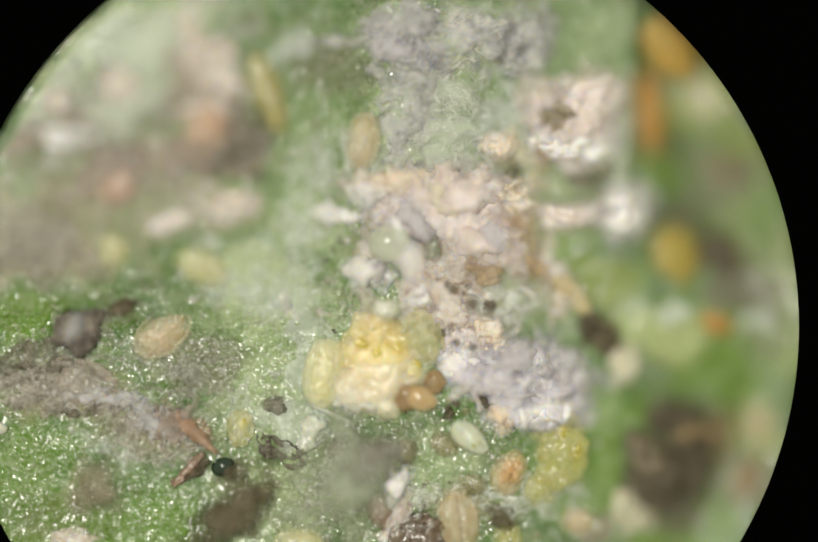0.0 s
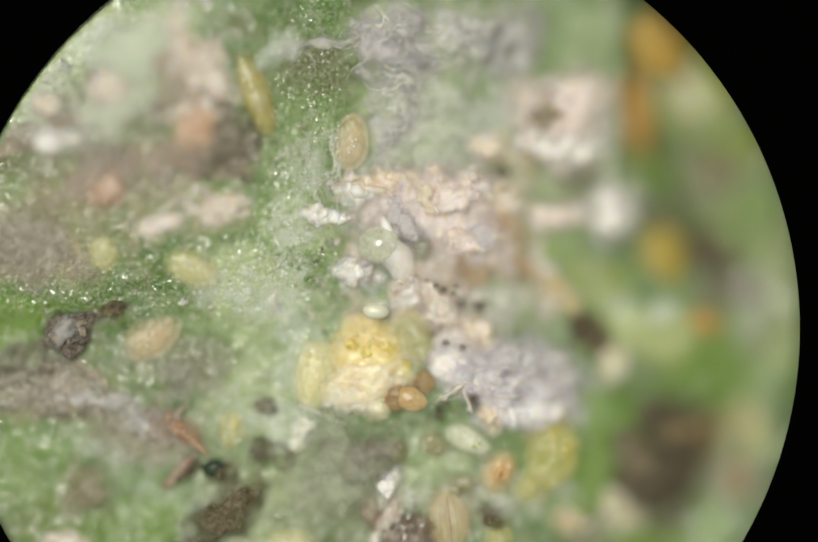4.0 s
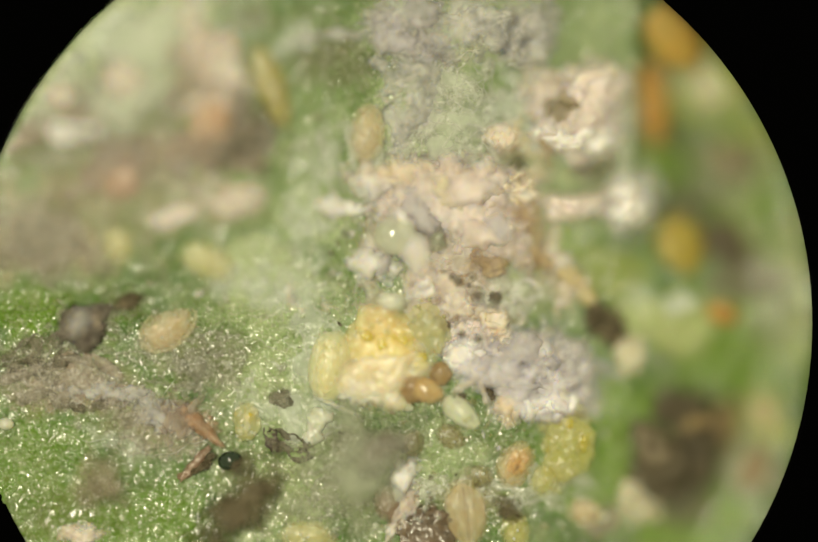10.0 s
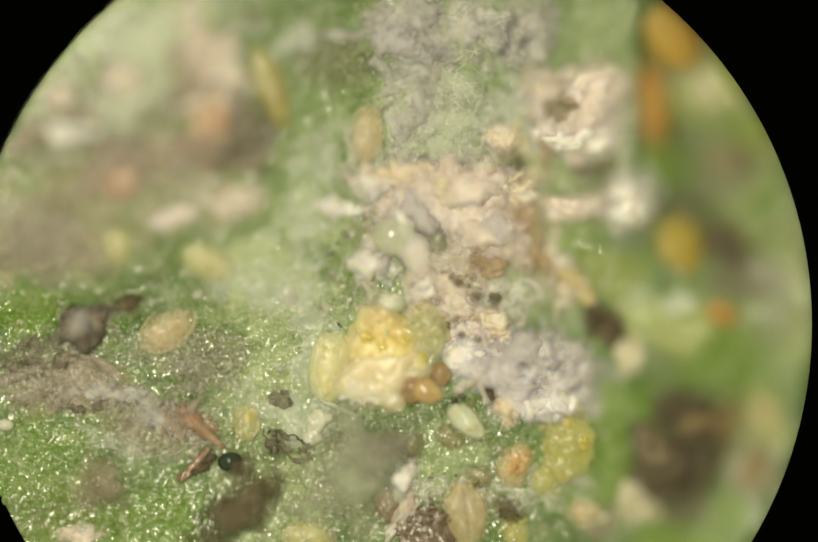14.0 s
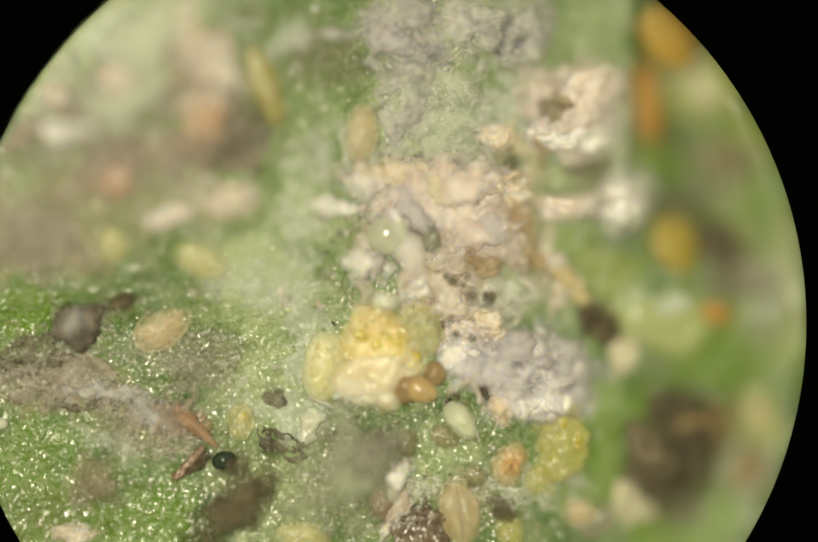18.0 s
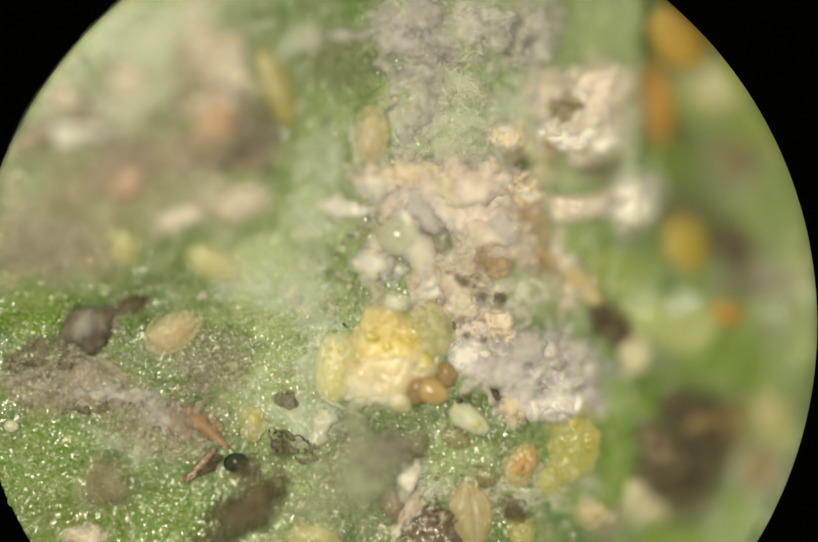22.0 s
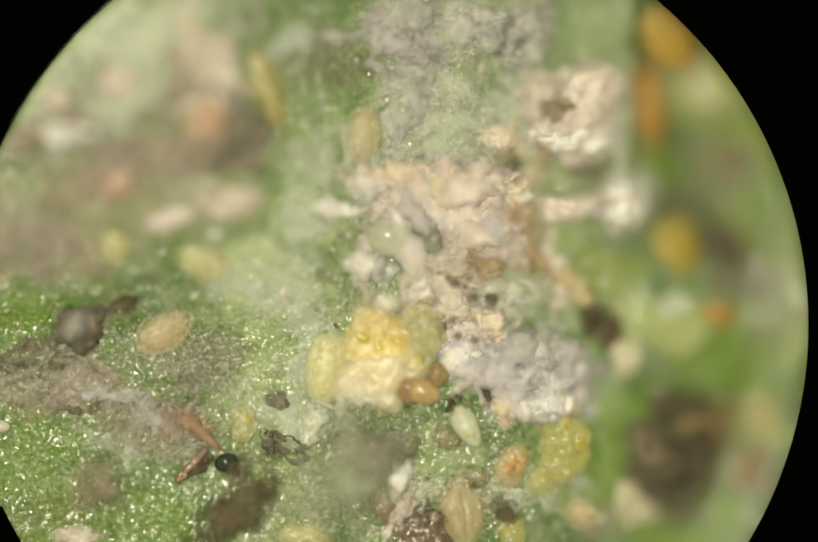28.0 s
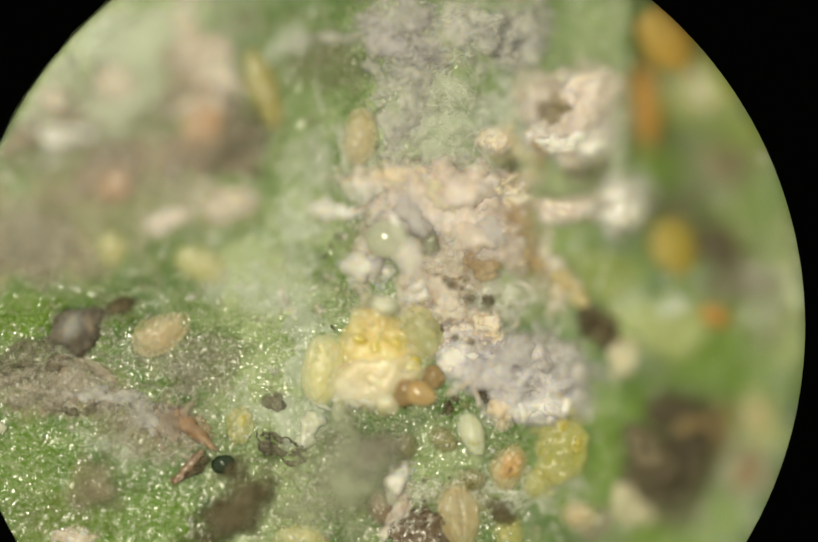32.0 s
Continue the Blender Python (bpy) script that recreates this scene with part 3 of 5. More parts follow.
    for name, stain in (("wax", wax), ("dirt", dirt), ("soot_shade", soot_shade), ("fresh", fresh), ("teal", teal), ("pale_green", pale_green)):
        me.attributes.new(name, "FLOAT", "POINT").data.foreach_set("value", stain.sum.astype(np.float32))
    me.materials.append(leaf_material())
    return tagged(new("ground", me), "glistening green leaf skin with pale wax film and brown litter stains", "leaf", kind="structure")


build_leaf()


# ---- builders ----
def thing(name, u, v, label, category, group="", sink=0.0, turn=0.0):
    ob = new(name)
    p = at(u, v, H(u, v) - sink)
    ob.matrix_world = Matrix.Translation(p) @ pose(0, 0, 0, 0, 0, -turn)
    ob.empty_display_size = 0.00005
    ob["u"], ob["v"] = u, v
    return tagged(ob, label, category, group)


def part(name, bm, mat, parent, label="", kind="", fade=0.0, flat=False, thin=1.0):
    """Links a bmesh, drawn in plan units round its thing's base, as one mesh object. fade: how far from
    its rim inwards it thins out; thin: its cover elsewhere."""
    if fade or thin < 1:
        bm.normal_update()
        bmesh.ops.delete(bm, geom=[f for f in bm.faces if f.normal.z < -0.25], context="FACES")
    bmesh.ops.scale(bm, vec=(K, K, K), verts=bm.verts)
    layer = bm.verts.layers.float.get("dome")
    dome = np.array([w[layer] for w in bm.verts], np.float32) if layer else None
    me = bpy.data.meshes.new(name)
    bm.to_mesh(me)
    bm.free()
    me.polygons.foreach_set("use_smooth", np.full(len(me.polygons), not flat))
    co = np.empty(len(me.vertices) * 3, np.float32)
    if fade and dome is not None:
        cover = thin * np.clip(dome / fade, 0, 1) ** 1.3
    elif fade:
        nor = np.empty(len(co), np.float32)
        me.vertex_normals.foreach_get("vector", nor)
        cover = thin * np.clip(nor[2::3] / fade, 0, 1) ** 1.5
    else:
        cover = np.full(len(co) // 3, thin, np.float32)
    me.attributes.new("cover", "FLOAT", "POINT").data.foreach_set("value", cover)
    me.materials.append(mat)
    ob = new(name, me)
    ob.parent = parent
    return tagged(ob, label, kind=kind)


def lump(rx, ry, rz, seed=0, rough=0.15, freq=1.6, level=3, x=0, y=0, z=0, turn=0.0, tilt=0.0, angular=0.0, bm=None, crisp=1.0):
    """A rounded, uneven body; y runs towards the far side. angular flattens it into facets."""
    own = bmesh.new() if bm is None else bm
    layer = own.verts.layers.float.get("dome") or own.verts.layers.float.new("dome")
    made = bmesh.ops.create_icosphere(own, subdivisions=level, radius=1.0)["verts"]
    shift = Vector((seed * 3.7, seed * 1.3, seed * 2.1))
    turned = Euler((0, radians(tilt), radians(-turn))).to_matrix()
    for w in made:
        p = w.co.copy()
        w[layer] = p.z
        k = 1 + rough * noise.noise(p * freq + shift) + crisp * (0.5 * rough * noise.noise(p * freq * 2.7 + shift) + 0.25 * rough * noise.noise(p * freq * 6.1 + shift))
        if angular:
            k *= 1 - angular * abs(noise.cell(p * 2.2 + shift))
        q = Vector((p.x * rx, p.y * ry, p.z * rz)) * k
        w.co = turned @ q + Vector((x, y, z))
    return own


def strand(bm, points, radius, sides=4, taper=0.5):
    """A thin round thread through the points."""
    rings = []
    count = len(points)
    for i, p in enumerate(points):
        d = (points[min(i + 1, count - 1)] - points[max(i - 1, 0)]).normalized()
        a = d.cross(Vector((0.3, 0.2, 1))).normalized()
        b = d.cross(a)
        r = radius * (1 - taper * abs(2 * i / (count - 1) - 1))
        rings.append([bm.verts.new(p + r * (math.cos(k * 2 * math.pi / sides) * a + math.sin(k * 2 * math.pi / sides) * b)) for k in range(sides)])
    for r0, r1 in zip(rings, rings[1:]):
        for k in range(sides):
            bm.faces.new((r0[k], r0[(k + 1) % sides], r1[(k + 1) % sides], r1[k]))


def ground_at(ob, x, y):
    """Height of the leaf above the thing's base at a local place."""
    u, v = ob["u"] + x, ob["v"] - y
    return H(u, v) - H(ob["u"], ob["v"])


def wisps(ob, ru, rv, count, length, radius, lift, mat, seed, turn=0.0, aim=None, curl=0.4, name="filament_tuft"):
    """Many fine waxy threads, arched over the leaf, within an ellipse."""
    rnd = random.Random(seed)
    bm = bmesh.new()
    c, s = math.cos(radians(-turn)), math.sin(radians(-turn))
    for _ in range(int(0.1 * count)):
        r, a = math.sqrt(rnd.random()), rnd.uniform(0, 2 * math.pi)
        ex, ey = r * math.cos(a) * ru, r * math.sin(a) * rv
        x, y = c * ex - s * ey, s * ex + c * ey
        if math.hypot(ob["u"] + x - STOP_U, ob["v"] - y - STOP_V) > STOP_R - 0.7 * length:
            continue
        head = rnd.uniform(0, 2 * math.pi) if aim is None else radians(aim) + rnd.gauss(0, 0.5)
        steps, size = 7, length * rnd.uniform(0.4, 1.5)
        high, bend = lift * rnd.uniform(0.2, 1.0), rnd.gauss(0, curl) / 3
        low = rnd.uniform(0, lift * 0.5)
        pts = []
        for i in range(steps):
            t = i / (steps - 1)
            pts.append(Vector((x, y, ground_at(ob, x, y) + low + high * math.sin(math.pi * (0.1 + 0.85 * t)) + 1.5)))
            head += bend + rnd.gauss(0, 0.22)
            x, y = x + math.cos(head) * size / steps, y + math.sin(head) * size / steps
        strand(bm, pts, 1.5 * radius * rnd.uniform(0.3, 1.0) ** 1.5 + 0.5, 6)
    return part(name, bm, mat, ob, kind="stuff", fade=0.9)


def crust(ob, ru, rv, high, mat, seed, lace=0.0, size=34.0, step=3.2, turn=0.0, lift=0.0, name="crust", label="", ragged=0.6, craggy=0.6, pits=()):
    """A ragged, lumpy wax crust on the leaf; lace opens gaps in it, pits are round holes (x, y, radius)."""
    reach = max(ru, rv) * 1.5
    g = np.arange(-reach, reach + step, step)
    X, Y = np.meshgrid(g, g)
    c, s = math.cos(radians(-turn)), math.sin(radians(-turn))
    px, py = X + 0.9 * size * (fractal(X, Y, size * 1.7, seed + 91, 3) - 0.5) * 2, Y + 0.9 * size * (fractal(X, Y, size * 1.7, seed + 95, 3) - 0.5) * 2
    ex, ey = c * px + s * py, -s * px + c * py
    r = 0.85 * np.hypot(ex / ru, ey / rv) + ragged * 2 * (fractal(X, Y, size * 1.1, seed, 3) - 0.5)
    body = smooth(1.05, 0.25, r)
    wx, wy = size * 1.3 * (fractal(X, Y, size * 1.6, seed + 61, 2) - 0.5), size * 1.3 * (fractal(X, Y, size * 1.6, seed + 67, 2) - 0.5)
    fine = fractal(X + wx, Y + wy, size, seed + 11, 3)
    # cottony billows: round lobes parted by creases
    billow = np.abs(2 * fractal(X + wx, Y - wy, size * 1.5, seed + 23, 2) - 1) ** 0.7
    small = np.abs(2 * lattice(X - wx, Y + wy, size * 0.6, seed + 29) - 1) ** 0.8
    swell = fractal(X, Y, size * 2.4, seed + 77, 2)
    Z = 0.6 * high * body * (1 - craggy + craggy * (0.75 * billow + 0.3 * small + 0.7 * swell))
    keep = (r < 1.03) & (np.hypot(ob["u"] + X - STOP_U, ob["v"] - Y - STOP_V) < STOP_R - 10)
    if lace >= 0.2:
        # torn cobweb: branching ridges drawn out along the turn
        a, b = (c * X + s * Y) * 0.6 + 1.6 * wx, (-s * X + c * Y) * 1.25 + 1.6 * wy
        one = 1 - np.abs(2 * fractal(a, b, size * 1.2, seed + 41, 4) - 1)
        two = 1 - np.abs(2 * fractal(a + 50, b - 30, size * 0.55, seed + 47, 3) - 1)
        net = np.maximum(smooth(0.86, 0.99, one), 0.7 * smooth(0.86, 0.99, two) * swell * 1.6)
        Z += 2.5 * net * body
    elif lace:
        keep &= (np.abs(2 * fractal(X, Y, size * 0.62, seed + 41, 3) - 1) < 1 - lace) & (fine > lace * 0.3)
    for x, y, rad in pits:
        q = np.hypot(X - x, Y - y) / rad
        Z = np.where(q < 1.5, Z - 0.8 * rad * (1 - q / 1.5), Z)
        keep &= q > 1
    Z += relief(ob["u"] + X, ob["v"] - Y) - H(ob["u"], ob["v"]) + lift * body - 4 * smooth(0.85, 1.03, r)
    idx = np.arange(X.size).reshape(X.shape)
    ok = keep[:-1, :-1] & keep[1:, :-1] & keep[1:, 1:] & keep[:-1, 1:]
    quads = np.stack([idx[:-1, :-1], idx[:-1, 1:], idx[1:, 1:], idx[1:, :-1]], -1)[ok]
    used = np.unique(quads)
    remap = np.full(X.size, -1)
    remap[used] = np.arange(used.size)
    me = bpy.data.meshes.new(name)
    me.from_pydata((np.stack([X, Y, Z], -1).reshape(-1, 3)[used] * K).tolist(), [], remap[quads].tolist())
    for x, y, rad in pits:
        r = np.maximum(r, 1.1 - 0.6 * smooth(0.9, 2.0, np.hypot(X - x, Y - y) / rad))
    cover = smooth(1.02, 0.25, r) * (0.62 + 0.38 * smooth(0.0, 0.5, billow)) * (1 - 0.3 * smooth(0.5, 0.3, fine))
    if lace >= 0.2:
        cover = smooth(1.05, 0.5, r) * np.clip(net + (0.9 - lace) * smooth(0.42, 0.62, fine), 0, 1)
    me.attributes.new("cover", "FLOAT", "POINT").data.foreach_set("value", cover.ravel()[used].astype(np.float32))
    me.polygons.foreach_set("use_smooth", np.ones(len(quads), bool))
    me.materials.append(mat)
    piece = new(name, me)
    piece.parent = ob
    return tagged(piece, label)


def granules(ob, ru, rv, count, low, top, mat, seed, turn=0.0, rise=4.0, name="wax_crumb"):
    """Loose waxy crumbs heaped in an ellipse."""
    rnd = random.Random(seed)
    bm = bmesh.new()
    c, s = math.cos(radians(-turn)), math.sin(radians(-turn))
    for i in range(count):
        r, a = rnd.random() ** 0.6, rnd.uniform(0, 2 * math.pi)
        ex, ey = r * math.cos(a) * ru, r * math.sin(a) * rv
        x, y = c * ex - s * ey, s * ex + c * ey
        k = rnd.uniform(low, top)
        lump(k, k * rnd.uniform(0.6, 1), k * rnd.uniform(0.5, 0.9), seed + i, 0.5, 1.5, 1, x, y, ground_at(ob, x, y) + k * 0.3 + rise * (1 - r) * rnd.random(), rnd.uniform(0, 180), bm=bm)
    return part(name, bm, mat, ob, kind="stuff")


def oval_body(rx, ry, rz, seed=0, rings=7, groove=0.05, level=4, point=0.0, ridge=0.0):
    """A flat, segmented scale-insect body, long axis along x, resting on its base."""
    bm = bmesh.new()
    layer = bm.verts.layers.float.new("dome")
    made = bmesh.ops.create_icosphere(bm, subdivisions=level, radius=1.0)["verts"]
    shift = Vector((seed * 2.3, seed * 1.9, seed))
    for w in made:
        p = w.co
        x, y, z = p.x, p.y, p.z
        w[layer] = z
        k = 1 + 0.05 * noise.noise(p * 2 + shift)
        if z > 0:
            k -= groove * (0.5 + 0.5 * math.cos(x * rings * math.pi)) * (0.3 + abs(y)) * min(1, z * 3)
            z += ridge * math.exp(-(y / 0.16) ** 2) * (1 - x * x)
        else:
            z *= 0.35
        y *= 1 - point * x
        flange = 0.10 * math.exp(-(z / 0.16) ** 2)
        w.co = Vector((x * rx * (k + flange), y * ry * (k + flange), z * rz * k + 0.2 * rz))
    return bm


# ---- the yellow female and what lies round it ----
def female():
    ob = thing("scale_insect", 735, 690, "plump yellow female scale insect with bright yolk spots", "insect", sink=12)
    part("body", lump(88, 84, 27, 4, 0.2, 1.6, 5, 0, 14, 3, 20, crisp=0.4), YELLOW_BODY, ob, "glossy yellow swollen abdomen", fade=1.0)
    part("shoulder", lump(60, 50, 22, 7, 0.25, 1.8, 4, -2, 62, 6, 15, crisp=0.4), YELLOW_BODY, ob, fade=1.0, thin=0.7)
    lobe = part("shell_lobe", lump(50, 76, 24, 9, 0.08, 1.4, 4, -98, -8, 3, 10), LOBE, ob, "pale greenish translucent side lobe", fade=0.8)
    part("inner_lobe", lump(25, 56, 9, 12, 0.1, 1.6, 4, -104, -10, 20, 8), LOBE, lobe, fade=0.9)
    part("belly", lump(94, 74, 24, 5, 0.65, 1.7, 4, 4, -22, 9, 8, crisp=0.5), PEACH, ob, "peach-coloured waxy underside", fade=1.0, thin=0.75)
    part("belly_fold", lump(70, 46, 16, 6, 0.5, 2.2, 4, 20, -36, 18, -24, crisp=0.5), PEACH, ob, "creamy white fold", fade=1.0, thin=0.7)
    part("belly_fold", lump(50, 26, 12, 16, 0.4, 2.0, 4, -30, -56, 14, 4, crisp=0.4), WAX_WHITE, ob, "whitish wax fold", fade=1.0, thin=0.8)
    part("grainy_flank", lump(44, 56, 20, 15, 0.25, 3.0, 4, 84, 62, 6, -35), PALE_BODY, ob, "grainy pale flank", fade=0.6)
    for x, h in ((-130, 40), (-116, 58), (-84, 56)):
        bm = bmesh.new()
        strand(bm, [Vector((x + 3 * math.sin(y * 0.09), -14 + y, 26 * math.sqrt(max(0.05, 1 - ((x + 100) / 48) ** 2 - (y / 80) ** 2)) + 2)) for y in range(-h, h + 1, 9)], 2.4, 6, 0.6)
        part("fold", bm, LOBE, lobe, fade=0.9)
    # Milky beads strewn on the back, in place of its points of highlight.
    rnd = random.Random(17)
    for k in range(22):
        x, y = rnd.uniform(-60, 70), rnd.uniform(-50, 80)
        part("wax_glint_bead", lump(2.6, 2.2, 2.2, k, 0.2, 1.0, 1, x, y, 3 + 27 * math.sqrt(max(0.05, 1 - (x / 96) ** 2 - ((y - 14) / 92) ** 2))), MILKY, ob)
    rnd = random.Random(5)
    for k in range(26):
        part("wart", lump(4.5, 4.5, 3.5, k, 0.2, 1.5, 1, 78 + rnd.gauss(0, 15), 62 + rnd.gauss(0, 24), 20 + rnd.uniform(-6, 2)), PALE_BODY, ob)
    for x, y, rx, ry, z in ((-1, 31, 13, 12, 29), (36, 38, 13, 15, 28), (68, -2, 16, 14, 24), (-30, 46, 12, 10, 27), (74, 8, 8, 8, 24), (14, 40, 12, 8, 28)):
        part("yolk_spot", lump(1.2 * rx, 1.2 * ry, 2.5, int(x), 0.6, 1.8, 3, x, y, z, 30), YOLK, ob, "bright yellow yolk spot", fade=1.0, thin=0.7)
    for x, y in ((-8, 74), (8, 55), (-24, 66), (-112, 26), (-114, 8), (-104, -20), (-110, -34), (-96, 20), (30, -60)):
        part("blister", lump(5, 7, 4, int(x), 0.1, 1.4, 2, x, y, 29 if x > -60 else 25), PALE_BODY, ob, fade=0.7)
    crumb = thing("wax_skirt", 690, 758, "thin translucent white wax skirt under the yellow female", "wax")
    crust(crumb, 62, 17, 26, MILKY, 71, 0.12, 22, 2.6, 6, 2)
    wisps(crumb, 70, 16, 16, 60, 0.9, 12, FIBRE, 72, aim=0)
    ob2 = thing("wax_pad", 752, 762, "small white wax pad beside the yellow female", "wax")
    part("pad", lump(22, 13, 9, 3, 0.25, 1.5, 3, 0, 0, 4, -10), MILKY, ob2)


female()


def brown_pupae():
    ob = thing("brown_eggs", 812, 742, "cluster of glossy brown egg-like bodies", "eggs")
    part("egg", lump(34, 27, 18, 2, 0.12, 1.3, 4, -18, -2, 10, -40), BROWN, ob, fade=0.8)
    part("egg", lump(33, 23, 16, 3, 0.08, 1.3, 4, 6, -6, 18, 20), AMBER, ob, "amber translucent glossy egg", fade=0.6)
    part("egg", lump(24, 26, 14, 4, 0.15, 1.3, 4, 32, 26, 6), BROWN, ob, "dark hollow brown egg", fade=0.9)


brown_pupae()


def dome():
    ob = thing("honeydew_drop", 762, 452, "clear honeydew drop with a bright glint", "drop", sink=-16)
    part("drop", lump(42, 37, 26, 1, 0.04, 1.2, 4, -4, 0, 4), DROP, ob, fade=0.2)
    ob = thing("wax_sac", 792, 478, "milky pear-shaped wax sac beside a drop", "wax", sink=-18)
    part("sac", lump(32, 52, 20, 3, 0.14, 1.4, 4, 0, -4, 4, -28), WAX_WHITE, ob, fade=1.0, thin=0.6)
    part("neck", lump(13, 40, 12, 4, 0.15, 1.4, 3, -16, 46, 6, -22), WAX_WHITE, ob, fade=0.9)
    ob = thing("egg", 751, 579, "small glossy white egg on wax", "egg", sink=-24)
    part("shell", lump(26, 15, 14, 6, 0.06, 1.0, 3, 0, 0, 12, 2), MILKY, ob, fade=0.3)
    ob = thing("honeydew_drop", 662, 447, "tiny clear honeydew drop on the leaf", "drop")
    part("drop", lump(9, 8, 7, 2, 0.05, 1.0, 3, 0, 0, 4), CLEAR, ob)
    ob = thing("honeydew_drop", 12, 812, "bright white honeydew drop at the litter's edge", "drop")
    part("drop", lump(15, 12, 11, 2, 0.05, 1.0, 3, 0, 0, 6), MILKY, ob)
    ob = thing("honeydew_drop", 1157, 990, "bright tiny drop on green leaf", "drop")
    part("drop", lump(8, 8, 7, 3, 0.05, 1.0, 3, 0, 0, 6), MILKY, ob)


dome()


# ---- young scale insects lying still ----
def nymph(u, v, rx, ry, turn, mat, label, rz=None, seed=1, spots=2, ridge=0.06, name="scale_nymph", point=0.12):
    ob = thing(name, u, v, label, "insect", "scale nymphs on the leaf", turn=turn)
    rz = 0.7 * (rz or 0.42 * min(rx, ry) + 6)
    body = part("body", oval_body(rx, ry, rz, seed, 7, 0.035, 4, point, ridge), mat, ob, fade=1.0, thin=0.85)
    part("margin", lump(rx * 1.08, ry * 1.1, 5, seed, 0.14, 2.0, 3, 0, 0, 1), mat, ob, fade=0.9, thin=0.7)
    if mat is BUFF_BODY:
        bm = bmesh.new()
        strand(bm, [Vector((rx * 0.93 * math.cos(a), ry * 0.93 * (1 - point * math.cos(a)) * math.sin(a), 0.5 * rz)) for a in np.linspace(0, 2 * math.pi, 33)], 4.5, 8, 0.0)
        part("rim", bm, RIM, ob, fade=0.9, thin=0.6)
    # Milky beads for wax droplets and for the highlights on the back.
    rnd = random.Random(seed)
    for k in range(spots):
        part("wax_glint_bead", lump(3.4, 3.0, 2.6, seed + k, 0.1, 1.0, 2, rnd.uniform(-0.4, 0.4) * rx, rnd.uniform(-0.3, 0.3) * ry, 1.16 * rz), MILKY, body)
    return ob


nymph(324, 626, 64, 40, -36, BUFF_BODY, "pale buff oval scale nymph lying on green leaf", seed=2, ridge=0.08)
nymph(395, 495, 60, 36, 28, PALE_BODY, "pale yellow-green oval nymph among wax film", seed=3)
nymph(229, 466, 32, 38, 0, PALE_BODY, "small round pale yellow nymph beside litter", seed=4)
nymph(516, 158, 88, 31, 70, OCHRE, "long ochre-yellow nymph with shining beads along its side", seed=5, spots=9, rz=24)
nymph(988, 889, 46, 33, -62, TAN_SHELL, "pale oval nymph with an orange core", seed=6, rz=17)
nymph(702, 255, 56, 34, -82, BUFF_BODY, "buff nymph half wrapped in grey wax threads", seed=7, rz=22, spots=4)
nymph(1302, 478, 68, 50, 78, GOLD, "large ochre oval scale body low on the leaf", seed=8, rz=30, spots=0)
nymph(1250, 196, 88, 32, 84, ORANGE, "long orange scale body low on the leaf", seed=9, rz=26, spots=0)
nymph(1286, 60, 86, 52, 60, ORANGE_DULL, "broad orange-yellow scale body near the field's edge", seed=10, rz=26, spots=0)
nymph(1380, 600, 36, 22, 15, ORANGE, "small orange scale body on green leaf", seed=11, spots=0)
nymph(240, 152, 46, 38, 10, WAX_PINK, "pale pinkish young scale under wax film", seed=12, spots=3)
nymph(124, 188, 38, 26, 20, WAX_PINK, "buff bump-like young scale near the field's edge", seed=13)
nymph(922, 912, 27, 22, 10, OLIVE, "small translucent olive nymph on grainy leaf", seed=14, spots=2)
nymph(862, 836, 30, 24, 20, OLIVE, "small olive-brown nymph beside a crawler", seed=15, spots=1)
nymph(792, 848, 22, 26, 5, OLIVE, "small olive-green nymph on the leaf", seed=16, spots=1)
nymph(986, 1016, 42, 30, 80, LIME, "yellow-green nymph lying on grainy leaf", seed=17)
nymph(590, 1028, 56, 30, 8, PALE_BODY, "pale yellow nymph on wet leaf", seed=18, spots=3)
nymph(1040, 918, 30, 34, 30, LIME, "pale yellow-green young scale on the leaf", seed=19, spots=0)
nymph(1120, 982, 34, 26, 10, BUFF_BODY, "pale cream young scale on the leaf", seed=20, spots=0)
nymph(1470, 792, 40, 30, 50, TAN_SHELL, "tan scale body near the field's edge", seed=21, spots=0)

core = thing("orange_core", 990, 889, "orange brown core of a parasitised nymph", "insect core", sink=-14, turn=-62)
part("core", lump(32, 20, 9, 3, 0.6, 2.0, 4, 0, 0, 0), CORE, core, fade=1.0, thin=0.9)
part("pore", lump(8, 5, 4, 5, 0.3, 2.0, 2, -6, -3, 7), BROWN, core, fade=0.9)


def lime_mass():
    ob = thing("scale_cluster", 1085, 858, "bumpy yellow-green cluster of scale bodies", "insect")
    part("body", lump(58, 76, 24, 3, 0.25, 1.7, 4, 0, 0, 4, 28), LIME, ob, fade=0.7)
    rnd = random.Random(8)
    for k in range(14):
        part("bump", lump(rnd.uniform(12, 24), rnd.uniform(10, 20), 9, k, 0.3, 1.6, 3, rnd.gauss(0, 26), rnd.gauss(0, 34), 14 - k * 0.5, 30), LIME, ob, fade=1.0, thin=0.6)
    part("bright_spot", lump(17, 22, 9, 4, 0.3, 1.6, 3, 34, 12, 20, 0), YOLK, ob, fade=1.0, thin=0.4)
    part("bright_spot", lump(12, 18, 8, 6, 0.3, 1.6, 3, 8, 46, 19, 0), YOLK, ob, fade=1.0, thin=0.4)


lime_mass()


